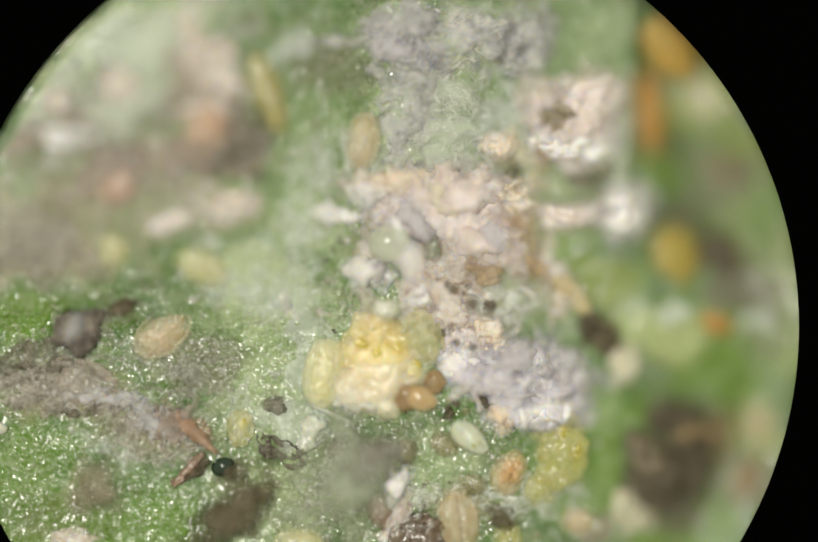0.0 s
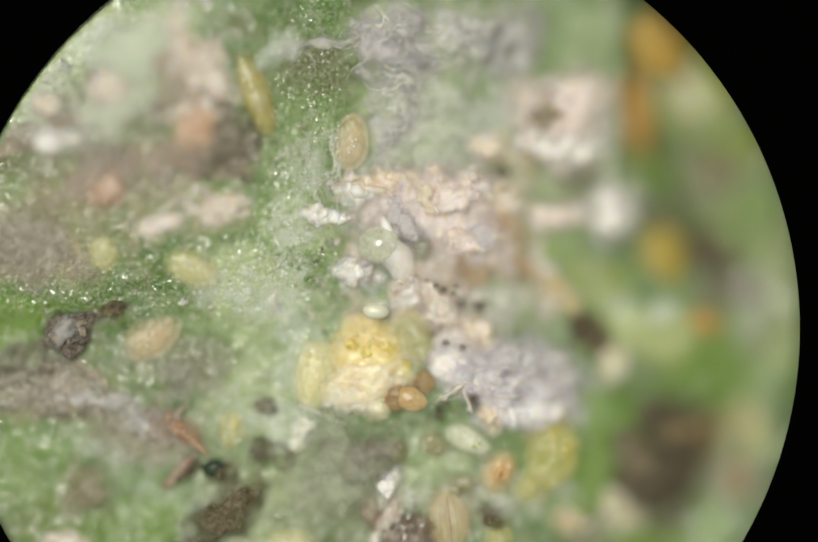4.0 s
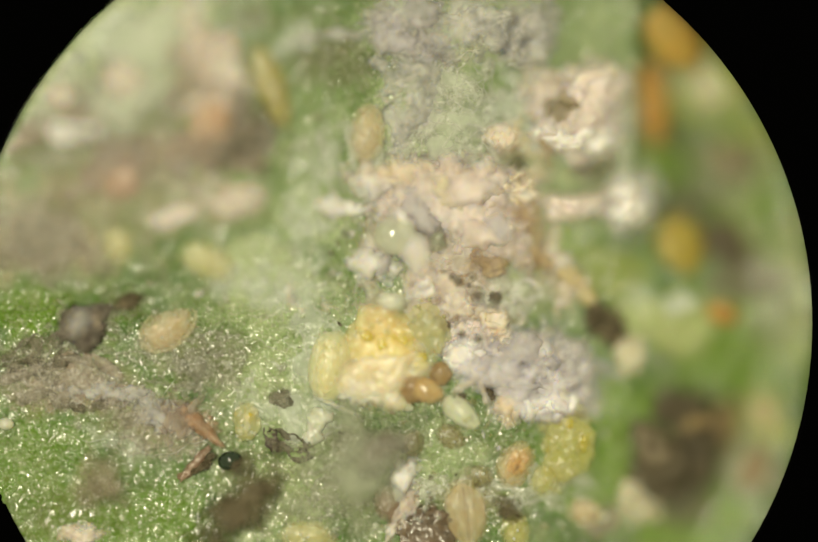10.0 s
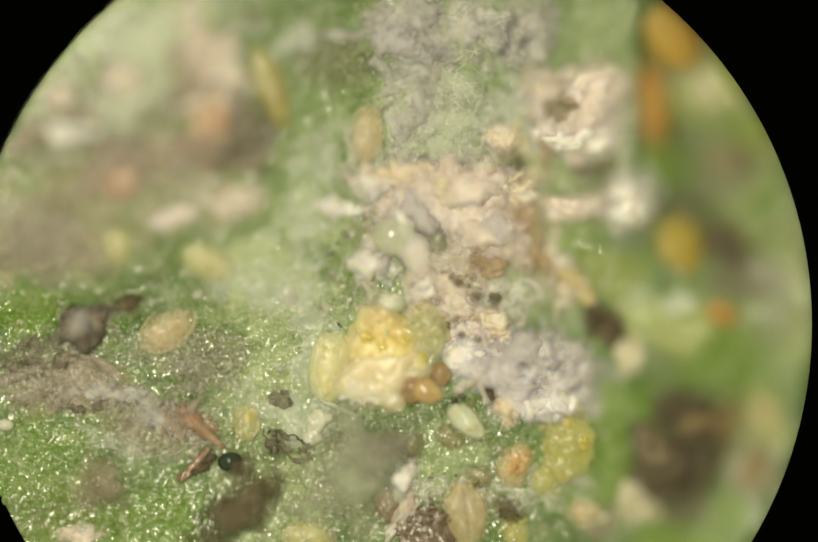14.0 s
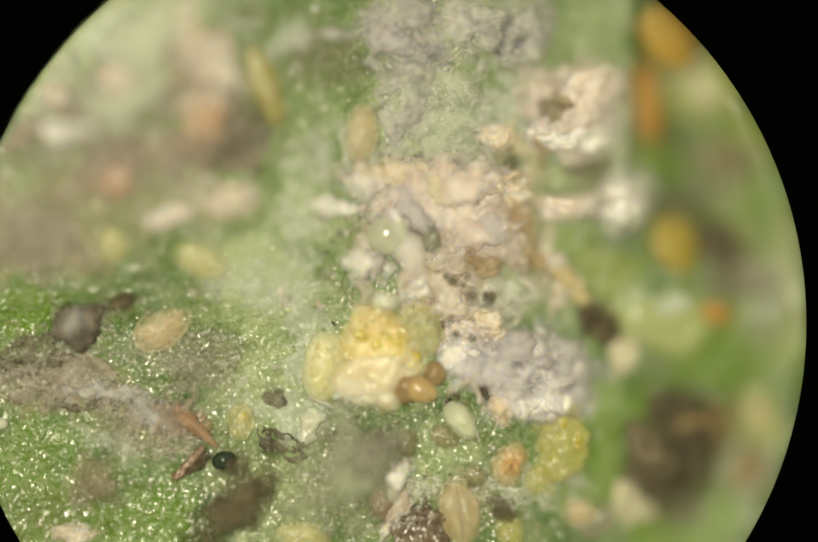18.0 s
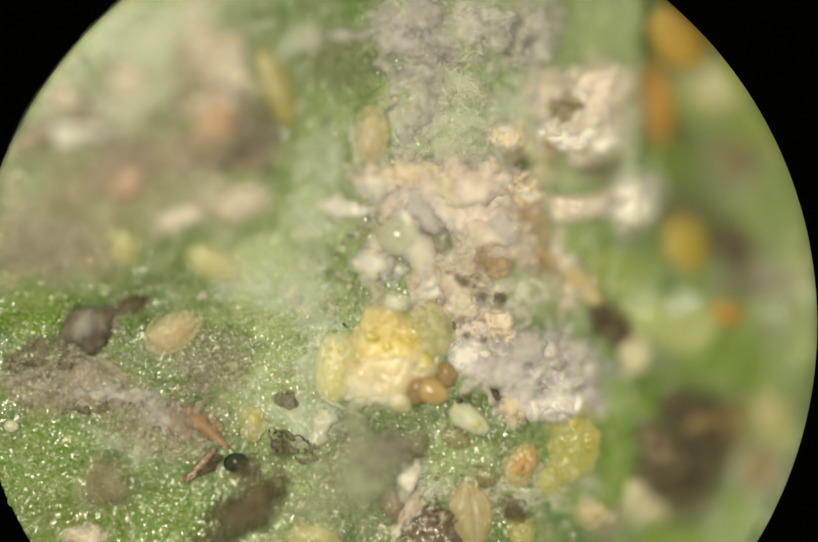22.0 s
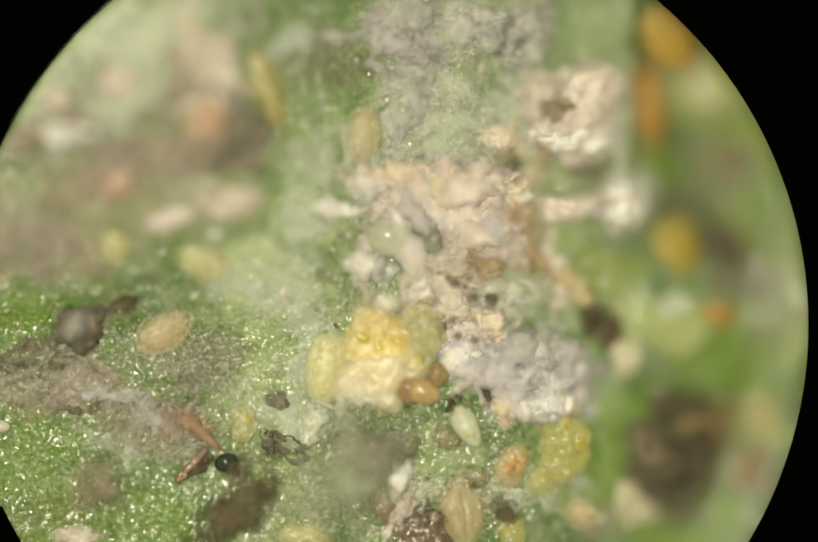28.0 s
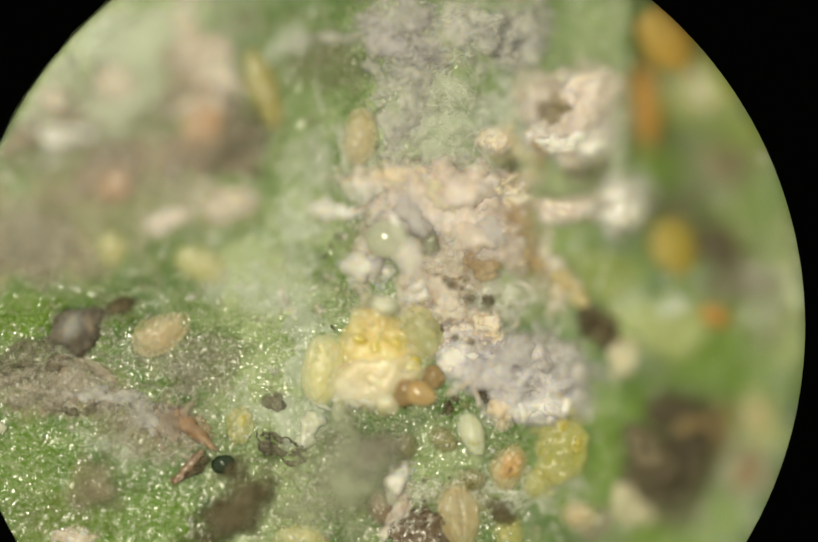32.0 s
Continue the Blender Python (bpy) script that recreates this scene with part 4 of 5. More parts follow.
def crystal_nymph():
    ob = thing("scale_nymph", 473, 808, "whitish yellow nymph crusted with glittering wax", "insect", "scale nymphs on the leaf")
    part("body", lump(29, 39, 16, 3, 0.25, 1.8, 4, 0, 0, 2, 8), PALE_BODY, ob, fade=0.6)
    part("yellow_core", lump(11, 15, 6, 5, 0.3, 1.6, 3, 6, 10, 12), YOLK, ob, fade=0.9, thin=0.6)
    rnd = random.Random(4)
    for k in range(24):
        part("wax_glint_bead", lump(3.6, 3.2, 3, k, 0.2, 1.0, 1, rnd.gauss(-4, 12), rnd.gauss(-8, 16), 13 + rnd.uniform(-8, 3)), MILKY, ob)


crystal_nymph()


# ---- dark and brown debris ----
def clod(name, u, v, rx, ry, rz, turn, mat, label, seed=1, rough=0.5, facets=0.25, pieces=0, category="debris", sink=0.0, fade=0.8):
    ob = thing(name, u, v, label, category, turn=turn, sink=sink)
    part("clod", lump(rx, ry, rz * 0.8, seed, 1.2 * rough, 1.25, 4, 0, 0, rz * 0.2, crisp=0.7), mat, ob, fade=fade)
    rnd = random.Random(seed)
    for k in range(pieces):
        a, q = rnd.uniform(0, 6.28), rnd.uniform(0.2, 0.5)
        part("crumb", lump(rx * q, ry * q, rz * q, seed + k, 0.5, 2.0, 2, math.cos(a) * rx * 0.7, math.sin(a) * ry * 0.7, rz * rnd.uniform(0.1, 0.7), angular=facets), mat, ob, fade=fade)
    return ob


pellet = clod("frass_pellet", 166, 624, 46, 34, 34, -35, DARK, "dark grey angular frass pellet with a paler crown", 3, 0.7, 0.4, 14, fade=0.3)
# Pale lumps on the upper side, put on as the pellet's highlight.
part("pale_crown", lump(34, 18, 12, 4, 0.8, 2.0, 3, -4, 14, 26, -10), COBWEB, pellet, "pale grey crown painted as the pellet's lit top", fade=0.9, thin=0.75)
rnd = random.Random(12)
for k in range(9):
    a = k * 0.7
    part("chip", lump(rnd.uniform(9, 17), rnd.uniform(6, 11), 7, 40 + k, 0.8, 1.6, 1, 26 * math.cos(a), 18 * math.sin(a) + 4, 24 + rnd.uniform(-4, 6), rnd.uniform(0, 180), rnd.gauss(0, 25)), DARK if k % 2 else BROWN_WEB, pellet, flat=True)
part("pale_crown", lump(16, 8, 6, 6, 0.6, 1.8, 3, 26, 14, 22, 10), WAX_PINK, pellet, fade=0.9, thin=0.8)
clod("frass_crumb", 246, 578, 34, 16, 14, -25, DARK_SOFT, "small dark brown crumb behind a pellet", 4, 0.4)
clod("pale_patch", 1342, 808, 36, 17, 10, -10, BROWN_DULL, "pale tan wax patch on the dark scale", 8, 0.4, 0.0, 0, "wax", -34)
clod("brown_scale", 1396, 800, 30, 44, 20, 10, BROWN_DULL, "brownish scale body beside the dark ones", 9, 0.4, 0.0, 3)
clod("olive_lump", 1392, 478, 42, 66, 26, -12, SHADE_SKIN, "dark olive-brown dead scale beside an ochre one", 11, 0.3)
clod("brown_crumb", 542, 764, 22, 19, 9, 0, GREY_SKIN, "small brown crumb on grainy leaf", 14, 0.4)
clod("tan_lump", 1206, 682, 32, 48, 14, 10, PALE_WAX, "tan lump at the edge of grey wax", 16, 0.6, 0.0, 3, fade=1.0)
clod("tan_lump", 1092, 532, 30, 20, 16, 35, TAN_SHELL, "orange-tan lump beside brown wax", 17, 0.35, 0.0, 3)
clod("tan_lump", 1122, 566, 24, 18, 14, 30, TAN_SHELL, "small tan lump on green leaf", 18, 0.35)
clod("pale_lump", 1300, 578, 40, 24, 12, 0, VEIL, "pale whitish lump low on the leaf", 19, 0.35, 0.0, 2, "wax")
clod("brown_scale", 1448, 905, 34, 56, 12, 10, BROWN_DULL, "brown scale body near the field's edge", 20, 0.3)
clod("brown_scale", 1402, 302, 38, 30, 10, 0, BROWN_DULL, "brownish scale body low on the leaf", 21, 0.3)
clod("brown_crumb", 236, 348, 36, 44, 14, 30, RED_WEB, "reddish brown crumb in pale litter", 22, 0.6, 0.2, 4, fade=1.0)
clod("pink_lump", 404, 226, 40, 46, 24, 15, SALMON, "pinkish orange lump wrapped in grey threads", 23, 0.4, 0.1, 2, fade=1.0)
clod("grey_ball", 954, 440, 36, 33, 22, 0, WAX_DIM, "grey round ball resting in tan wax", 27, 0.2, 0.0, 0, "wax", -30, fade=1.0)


def husk(u, v, ru, rv, high, turn, mat, label, seed, name="grey_husk", lift=4):
    """A soft, crumpled, half-rotten skin that thins out at its edges."""
    ob = thing(name, u, v, label, "husk")
    crust(ob, ru, rv, high, mat, seed, 0.0, 40, 3.0, turn, lift, name="skin", ragged=0.4)
    wisps(ob, ru, rv, 24, 40, 0.8, 10, FIBRE_GREY, seed, turn)
    return ob


husk(450, 985, 60, 160, 34, 30, DARK_SOFT, "soft dark grey shed husk", 212, lift=24)
husk(728, 852, 90, 60, 24, -22, FILM_GREY, "soft grey husk lying above the leaf", 213, lift=60)
husk(192, 912, 60, 66, 14, 20, BROWN_VEIL, "thin brownish film on bright leaf", 214, "grey_film", lift=30)
husk(968, 968, 46, 32, 20, 10, DARK_SOFT, "dark brown crumpled skin beside a striped husk", 215, "brown_skin", lift=26)

def dead_scale(u, v, ru, rv, high, turn, mat, label, seed, lift=0.0):
    """A crumpled, dried scale body with an uneven outline."""
    ob = thing("dark_scale", u, v, label, "insect")
    crust(ob, ru, rv, high, mat, seed, 0.0, 56, 3.0, turn, lift, name="skin", ragged=0.35)
    crust(ob, 0.7 * ru, 0.6 * rv, 0.6 * high, mat, seed + 5, 0.0, 40, 3.0, turn, lift + 0.5 * high, name="back_fold", ragged=0.45)
    return ob


dead_scale(1150, 626, 60, 62, 8, 0, DARK_SOFT, "dark grey-brown soft lump beside grey wax", 5)
dead_scale(1328, 796, 88, 66, 40, 20, SHADE_SKIN, "large dark brown dead scale body with a pale patch", 6)
dead_scale(1282, 888, 80, 88, 44, 20, SHADE_SKIN, "dark brown dead scale body under another one", 7)
dead_scale(1348, 880, 46, 70, 30, 10, SHADE_SKIN, "dark olive-brown flank of a dead scale", 34)
dead_scale(1258, 876, 56, 60, 24, 0, GREY_BROWN, "grey-brown dusty fold on a dead scale", 8, 24)

bead = thing("dark_bead", 441, 882, "glossy dark green bead under a reddish flake", "bead", turn=-15)
part("bead", lump(24, 18, 18, 2, 0.05, 1.0, 4, 0, 0, 12), BEAD, bead)


def flake(u, v, length, width, turn, tilt, mat, label, seed=1, thick=5.0, curl=14.0, rise=6.0, name="bark_flake", taper=0.0):
    """A curled, thin, ragged chip with real thickness."""
    ob = thing(name, u, v, label, "flake", "brown flakes", turn=turn)
    bm = bmesh.new()
    nx, ny = 16, 7
    rows = {}
    for side in (0, 1):
        for i in range(nx + 1):
            for j in range(ny + 1):
                x, y = 2 * i / nx - 1, 2 * j / ny - 1
                w = width * (1 - taper * x) * (1 - 0.55 * abs(x) ** 3.5) * (1 + 0.7 * noise.noise(Vector((x * 2.3, seed * 1.3, 0.5 * y))))
                z = rise - curl * y * y + curl * 0.4 * x * x + 9 * noise.noise(Vector((x * 3, y * 3, seed * 1.7)))
                rows[side, i, j] = bm.verts.new((x * length * (1 + 0.3 * noise.noise(Vector((seed, y * 2.4, x)))), y * w, z + curl * 0.6 - side * thick + x * tilt))
    for i in range(nx):
        for j in range(ny):
            bm.faces.new([rows[0, i, j], rows[0, i + 1, j], rows[0, i + 1, j + 1], rows[0, i, j + 1]])
            bm.faces.new([rows[1, i, j], rows[1, i, j + 1], rows[1, i + 1, j + 1], rows[1, i + 1, j]])
    for i in range(nx):
        for j, flip in ((0, 1), (ny, 0)):
            q = [rows[0, i, j], rows[1, i, j], rows[1, i + 1, j], rows[0, i + 1, j]]
            bm.faces.new(q if flip else q[::-1])
    for j in range(ny):
        for i, flip in ((0, 0), (nx, 1)):
            q = [rows[0, i, j], rows[1, i, j], rows[1, i, j + 1], rows[0, i, j + 1]]
            bm.faces.new(q if flip else q[::-1])
    part("chip", bm, mat, ob, fade=0.6, thin=0.85)
    return ob


flake(396, 826, 44, 12, 44, -6, RED_BROWN, "reddish brown curled shell flake", 2, rise=18, curl=20, taper=0.3)
flake(374, 888, 44, 13, -48, 4, RED_DARK, "dark reddish narrow flake under a bead", 3)
flake(388, 890, 34, 12, -38, 4, DARK_SOFT, "dark brown narrow flake", 4)
flake(374, 776, 44, 12, -55, 8, BROWN_WEB, "pale pinkish upright flake", 5, rise=14, taper=0.7)
flake(206, 702, 40, 12, 40, 4, BROWN_WEB, "thin tan flake below a frass pellet", 6)
flake(40, 716, 52, 11, -22, 4, MAT_BROWN, "thin brown-grey flake in litter", 7)
flake(150, 690, 46, 10, 12, 4, MAT_BROWN, "thin grey-brown flake in litter", 8)
flake(555, 850, 50, 22, 22, 0, GREY_SKIN, "dark grey curled shell", 9, curl=-12, rise=8, name="grey_shell")
flake(520, 842, 26, 12, 70, 0, DARK, "black curled shell edge", 10, curl=-8, name="grey_shell")
flake(608, 818, 34, 24, -60, 4, MILKY, "white triangular wax flake", 11, rise=8, name="wax_flake")
flake(650, 780, 50, 5, 22, 2, MILKY, "thin white wax sliver on leaf", 12, name="wax_flake")
flake(150, 246, 46, 12, 8, 4, WAX_WHITE, "white wax strip in brown litter", 16, rise=14, name="wax_flake")
flake(895, 735, 34, 7, -30, 0, WAX_PINK, "thin pinkish strut beside grey wax", 17, rise=22, name="wax_flake")
flake(925, 748, 28, 7, 70, 0, WAX_PINK, "thin pinkish strut at the wax edge", 18, rise=20, name="wax_flake")
# this chip is added as the darkness of a gap
flake(873, 775, 16, 10, 80, 0, DARK_SOFT, "dark chip painted as the shade of a gap below grey wax", 19, rise=4)
flake(938, 752, 16, 9, 60, 0, DARK_SOFT, "dark curled chip below grey wax", 20, rise=8)


def striped_husk():
    ob = thing("striped_husk", 893, 985, "tan empty husk with dark lengthwise stripes", "husk", turn=83)
    part("body", oval_body(64, 43, 24, 5, 3, 0.04, 4, 0.1, -0.25), BUFF_BODY, ob, fade=0.6)
    for y in (-17, 1, 15):
        bm = bmesh.new()
        strand(bm, [Vector((x, y * (1 - (x / 80) ** 2), 27 * math.sqrt(max(0.05, 1 - (x / 66) ** 2 - (y / 46) ** 2)) + 2.5)) for x in range(-52, 53, 8)], 3.2 if y == 1 else 1.8, 5)
        part("rib", bm, BROWN if y == 1 else OLIVE, ob, fade=1.0, thin=0.5)
    part("head_gap", lump(18, 28, 8, 3, 0.5, 1.5, 3, -56, 4, 8), OLIVE, ob, fade=0.9)
    ob = thing("brown_disc", 746, 962, "round reddish brown scale cover", "insect")
    part("cover", lump(32, 36, 14, 3, 0.15, 1.3, 4, 0, 0, 5), RED_DARK, ob, fade=1.0, thin=0.65)
    part("side_fold", lump(14, 40, 10, 4, 0.2, 1.6, 3, 36, -22, 6, 30), WAX_PINK, ob, fade=0.8)
    ob = thing("glossy_scale", 812, 1010, "dark brown wet scale body with grains, some painted as white glints", "insect")
    part("body", lump(64, 50, 16, 3, 0.35, 1.8, 4, 0, -6, 2), WET_BROWN, ob, fade=0.7)
    # Every third grain is milky and stands for a white glint.
    rnd = random.Random(3)
    for k in range(40):
        part("grain", lump(4.2, 3.4, 3.4, k, 0.2, 1.0, 1, rnd.gauss(0, 24), 22 + rnd.gauss(0, 14), 22 + rnd.uniform(-8, 3)), MILKY if k % 3 == 0 else WET_BROWN, ob)


striped_husk()


# ---- wax crusts, mats and threads ----
def wax_heap(u, v, ru, rv, high, mat, label, seed, lace=0.0, threads=40, thread_mat=None, turn=0.0, crumbs=0, size=40.0, lift=0.0, length=60.0, pits=(), name="wax_crust", aim=None, craggy=0.75, radius=0.9):
    ob = thing(name, u, v, label, "wax", "wax crusts")
    crust(ob, ru, rv, high, mat, seed, lace, size, 3.0, turn, lift, pits=pits, craggy=craggy)
    if threads:
        wisps(ob, ru, rv, threads, length, radius, high * 0.6 + 6, thread_mat or FIBRE, seed + 1, turn, aim)
    if crumbs:
        granules(ob, ru * 0.9, rv * 0.9, crumbs // 8, 2.0, 5, mat, seed + 2, turn, high * 0.4)
    return ob


def cotton(u, v, ru, rv, high, mat, label, seed, turn=0.0, size=34.0, layers=2, threads=16, ragged=0.45, lift=0.0, pits=(), dome=0.0):
    """Cottony wax: soft translucent sheets one above the other, torn and billowed, each smaller than the one below."""
    ob = thing("wax_tuft", u, v, label, "wax", "wax tufts")
    for k in range(layers):
        q = 1.16 * (1 - 0.18 * k)
        crust(ob, ru * q, rv * q, high, mat, seed + 13 * k, 0.0, size * (1 - 0.15 * k), 2.6, turn, lift + 0.45 * high * k + dome, name="tuft", ragged=ragged, craggy=0.85, pits=pits)
    if threads:
        wisps(ob, ru * 1.05, rv * 1.05, threads * 10, 46, 0.8, high * 0.6 + 6, FIBRE_CREAM if mat in (WAX_TAN, WAX_PEACH) else FIBRE, seed, turn)
    return ob


cotton(860, 455, 170, 150, 14, WAX_PINK, "wide thin pinkish wax crust under thicker folds", 51, 0, 60, 1, 8, pits=((-100, -70, 24), (105, -105, 26), (150, -50, 30)))
# the cobweb mat
cotton(915, 45, 120, 60, 30, COBWEB, "cobwebby grey-white wax mat", 121, 0, 44, 2, 44, lift=4)
cotton(770, 75, 60, 44, 18, WAX_DIM, "torn grey-white end of a wax mat", 122, 30, 40, 2, 20, lift=4)
# this sheet paints the mat's hollow dark
cotton(800, 50, 60, 46, 18, WAX_DIM, "dim grey sheet painted as the shaded hollow of a wax mat", 123, 20, 40, 1, 10, lift=14)
cotton(792, 190, 46, 110, 14, COBWEB, "dim grey cobweb hanging down the leaf", 124, -6, 34, 1, 50, 0.9, 4)
cotton(860, 200, 90, 90, 14, MILK_FILM, "thin milky web over green leaf", 125, 20, 36, 1, 48, lift=4)
cotton(850, 285, 90, 34, 14, MILK_FILM, "thin milky web above tan wax", 126, 0, 36, 1, 16, lift=4)
cotton(1345, 172, 50, 30, 16, PALE_WAX, "pale wax patch low on the leaf", 127, 30, 40, 1, 3)
cotton(1216, 972, 38, 50, 14, PALE_WAX, "pale greyish wax lump beside dark scale", 10, 20, 40, 2, 2)
cotton(1140, 1000, 60, 40, 12, BROWN_WEB, "brownish film near bright drops", 128, 0, 40, 1, 2, 0.7)
cotton(158, 1022, 46, 26, 14, WAX_PINK, "pale pinkish crumb near the field's edge", 29, 0, 30, 2, 2, 0.7)
# the grey heap
cotton(1000, 702, 158, 78, 36, WAX_GREY, "lumpy grey-white cottony wax heap", 11, 10, 44, 3, 14, pits=((-92, 52, 8), (-104, 20, 6)))
# the next three sheets paint the shade of hollows and a crease onto the heap
cotton(1012, 672, 66, 32, 30, WAX_DIM, "violet-grey sheet painted as a shaded hollow in cottony wax", 111, 10, 40, 1, 3, lift=34)
cotton(1088, 668, 46, 30, 24, WAX_DIM, "grey sheet painted as shade in cottony wax", 112, 30, 36, 1, 3, lift=26)
cotton(1030, 742, 80, 13, 22, WAX_DIM, "grey sheet painted as the shade of a crease in cottony wax", 113, 8, 30, 1, 2, lift=32)
cotton(1050, 768, 74, 40, 28, WAX_GREY, "pale cottony lower edge of a wax heap", 81, 8, 40, 2, 4, lift=10)
cotton(1058, 772, 56, 28, 22, WAX_WHITE, "bright white cottony lip of a wax heap", 82, 8, 40, 1, 3, lift=20)
cotton(905, 684, 48, 46, 24, WAX_WHITE, "whitish wax tuft beside the yellow female", 83, 0, 36, 2, 4, lift=6)
cotton(975, 780, 30, 30, 26, WAX_PEACH, "cream-tan wax knob at the heap's edge", 13, 0, 26, 2, 1, lift=8)
# the pinkish crust with holes
cotton(870, 545, 112, 48, 40, WAX_PINK, "pinkish wax crust with small round holes", 14, 16, 34, 2, 6, pits=((10, 7, 8), (29, -1, 6), (42, -21, 13), (-2, 15, 5), (35, 14, 6)))
cotton(815, 540, 44, 40, 30, WAX_WHITE, "white wax bank beside a small egg", 92, 20, 30, 1, 3, lift=10)
cotton(870, 594, 44, 26, 22, WAX_PINK, "soft peach wax lump below small holes", 94, 0, 28, 2, 1, lift=8)
cotton(942, 612, 54, 30, 28, WAX_PEACH, "orange-cream flaky wax tuft", 93, 30, 22, 2, 8, 0.8, 2)
cotton(905, 638, 44, 24, 16, WAX_TAN, "cream flaky wax at the heap's rim", 15, 0, 20, 2, 6, 0.8, 4)
# the tan mass
cotton(872, 396, 150, 84, 38, WAX_TAN, "thick cream-tan cottony wax", 16, 16, 48, 2, 10)
cotton(900, 352, 74, 44, 36, WAX_TAN, "cream upper lobe of thick wax", 84, -10, 40, 2, 6, lift=24)
cotton(765, 335, 86, 30, 34, WAX_PEACH, "peach-cream soft wax fold on leaf", 17, 4, 36, 2, 6, lift=8)
cotton(715, 356, 34, 28, 30, WAX_WHITE, "pinkish white end of a wax fold", 85, 0, 30, 2, 3, lift=10)
cotton(862, 372, 50, 26, 26, PALE_WAX, "pale yellow wax in the tan mass", 18, 30, 34, 1, 2, lift=36)
cotton(940, 440, 74, 56, 44, WAX_TAN, "soft pinkish cream wax lobe round a grey ball", 86, 10, 44, 2, 4, lift=10)
cotton(1000, 352, 44, 34, 34, WAX_PEACH, "orange-brown grainy wax lump", 24, 20, 24, 2, 3, lift=10)
cotton(1020, 430, 38, 64, 22, WAX_BROWN, "brown wax at the edge of the tan mass", 26, -20, 36, 1, 2, lift=10)
# the fold's shade is put into its brown colour
cotton(950, 500, 84, 34, 12, WAX_BROWN, "brown fold below the tan mass, its shade painted in", 25, 6, 30, 1, 2, 0.9, 12)
# the groove's shade, laid on top of the tan wax as a grey sheet
cotton(808, 408, 26, 64, 14, WAX_DIM, "grey grainy sheet painted as a shaded groove in wax", 21, -28, 24, 2, 3, lift=24)
cotton(842, 456, 24, 22, 10, VEIL_GREEN, "glittering greenish hollow in wax", 22, 0, 20, 1, 1, lift=24)
# small white patches
cotton(704, 508, 46, 32, 30, WAX_WHITE, "grey-white crumbly wax patch", 19, 10, 24, 2, 5, lift=4)
# raised sheet that paints shade where the patch is hollow
cotton(735, 504, 24, 26, 16, WAX_DIM, "grey sheet painted as a shaded hollow in crumbly wax", 20, 0, 20, 1, 1, lift=22)
cotton(640, 394, 28, 18, 24, WAX_WHITE, "small white wax lumps on green leaf", 95, 0, 20, 2, 2, lift=4)
cotton(684, 397, 22, 14, 20, WAX_WHITE, "small white wax crumb on green leaf", 97, 0, 18, 2, 1, lift=4)
cotton(604, 560, 70, 44, 16, WAX_PINK, "brownish wax film round green hollows", 41, 0, 34, 1, 3, pits=((-14, 2, 22), (44, 4, 22), (-30, 40, 14), (10, 40, 14)))
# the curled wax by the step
# brown base that shows through as the hollow's dark inside
cotton(1095, 212, 84, 68, 10, WAX_BROWN, "brown sheet under curled wax, painted as its shaded hollow", 89, 0, 40, 1, 2)

cotton(1105, 215, 100, 88, 46, WAX_TAN, "cream wax curled round a dark hollow", 87, 0, 44, 2, 10, pits=((30, -52, 10),))
# sheet above the curl, coloured as the shade inside it
cotton(1088, 212, 50, 34, 8, HOLLOW_SHADE, "olive-brown sheet painted as the shaded depth of curled wax", 110, 20, 34, 2, 1, 0.4, 40)
cotton(1105, 262, 84, 30, 30, WAX_WHITE, "pinkish white fold below a hollow", 88, -10, 36, 2, 4, lift=20)
cotton(1145, 180, 54, 50, 20, WAX_TAN, "pale cream wax over a hollow", 90, 0, 40, 1, 3, lift=34)
cotton(972, 262, 40, 32, 28, WAX_PEACH, "orange-yellow wax lump beside curled wax", 96, -20, 28, 2, 3, lift=4)
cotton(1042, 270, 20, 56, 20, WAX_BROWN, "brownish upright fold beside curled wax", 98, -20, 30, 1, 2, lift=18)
# two dark sheets painted as shade under and beside the folds
cotton(1150, 312, 56, 16, 14, OLIVE_SHADE, "dark green sheet painted as shade under curled wax", 99, -6, 30, 1, 1, lift=8)
cotton(990, 308, 20, 28, 12, OLIVE_SHADE, "dark olive sheet painted as a shaded hollow beside orange wax", 100, 0, 24, 1, 1, lift=14)
cotton(1020, 250, 60, 90, 12, PALE_WAX, "thin pale web between wax folds", 152, 10, 44, 1, 10, 0.7)
cotton(960, 205, 60, 60, 10, VEIL, "thin white web over a green hollow", 153, 40, 30, 2, 20, 0.9)
cotton(1060, 470, 50, 60, 12, WAX_PINK, "thin pinkish wax shreds on green leaf", 154, 30, 30, 1, 8, 0.9)
cotton(1085, 545, 44, 30, 14, WAX_PEACH, "orange-tan wax shreds beside green leaf", 155, 40, 26, 1, 4, 0.8)
cotton(1110, 395, 110, 26, 30, WAX_TAN, "low cream-coloured wax ridge on leaf", 91, 0, 34, 2, 5, lift=6)
cotton(1212, 394, 48, 62, 40, WAX_WHITE, "bright white wax knob on the leaf's ridge", 68, 0, 36, 3, 4, lift=8)
cotton(1208, 300, 18, 90, 26, MILK_FILM, "thin pale wax ridge along a step", 101, 0, 34, 1, 2, lift=6)
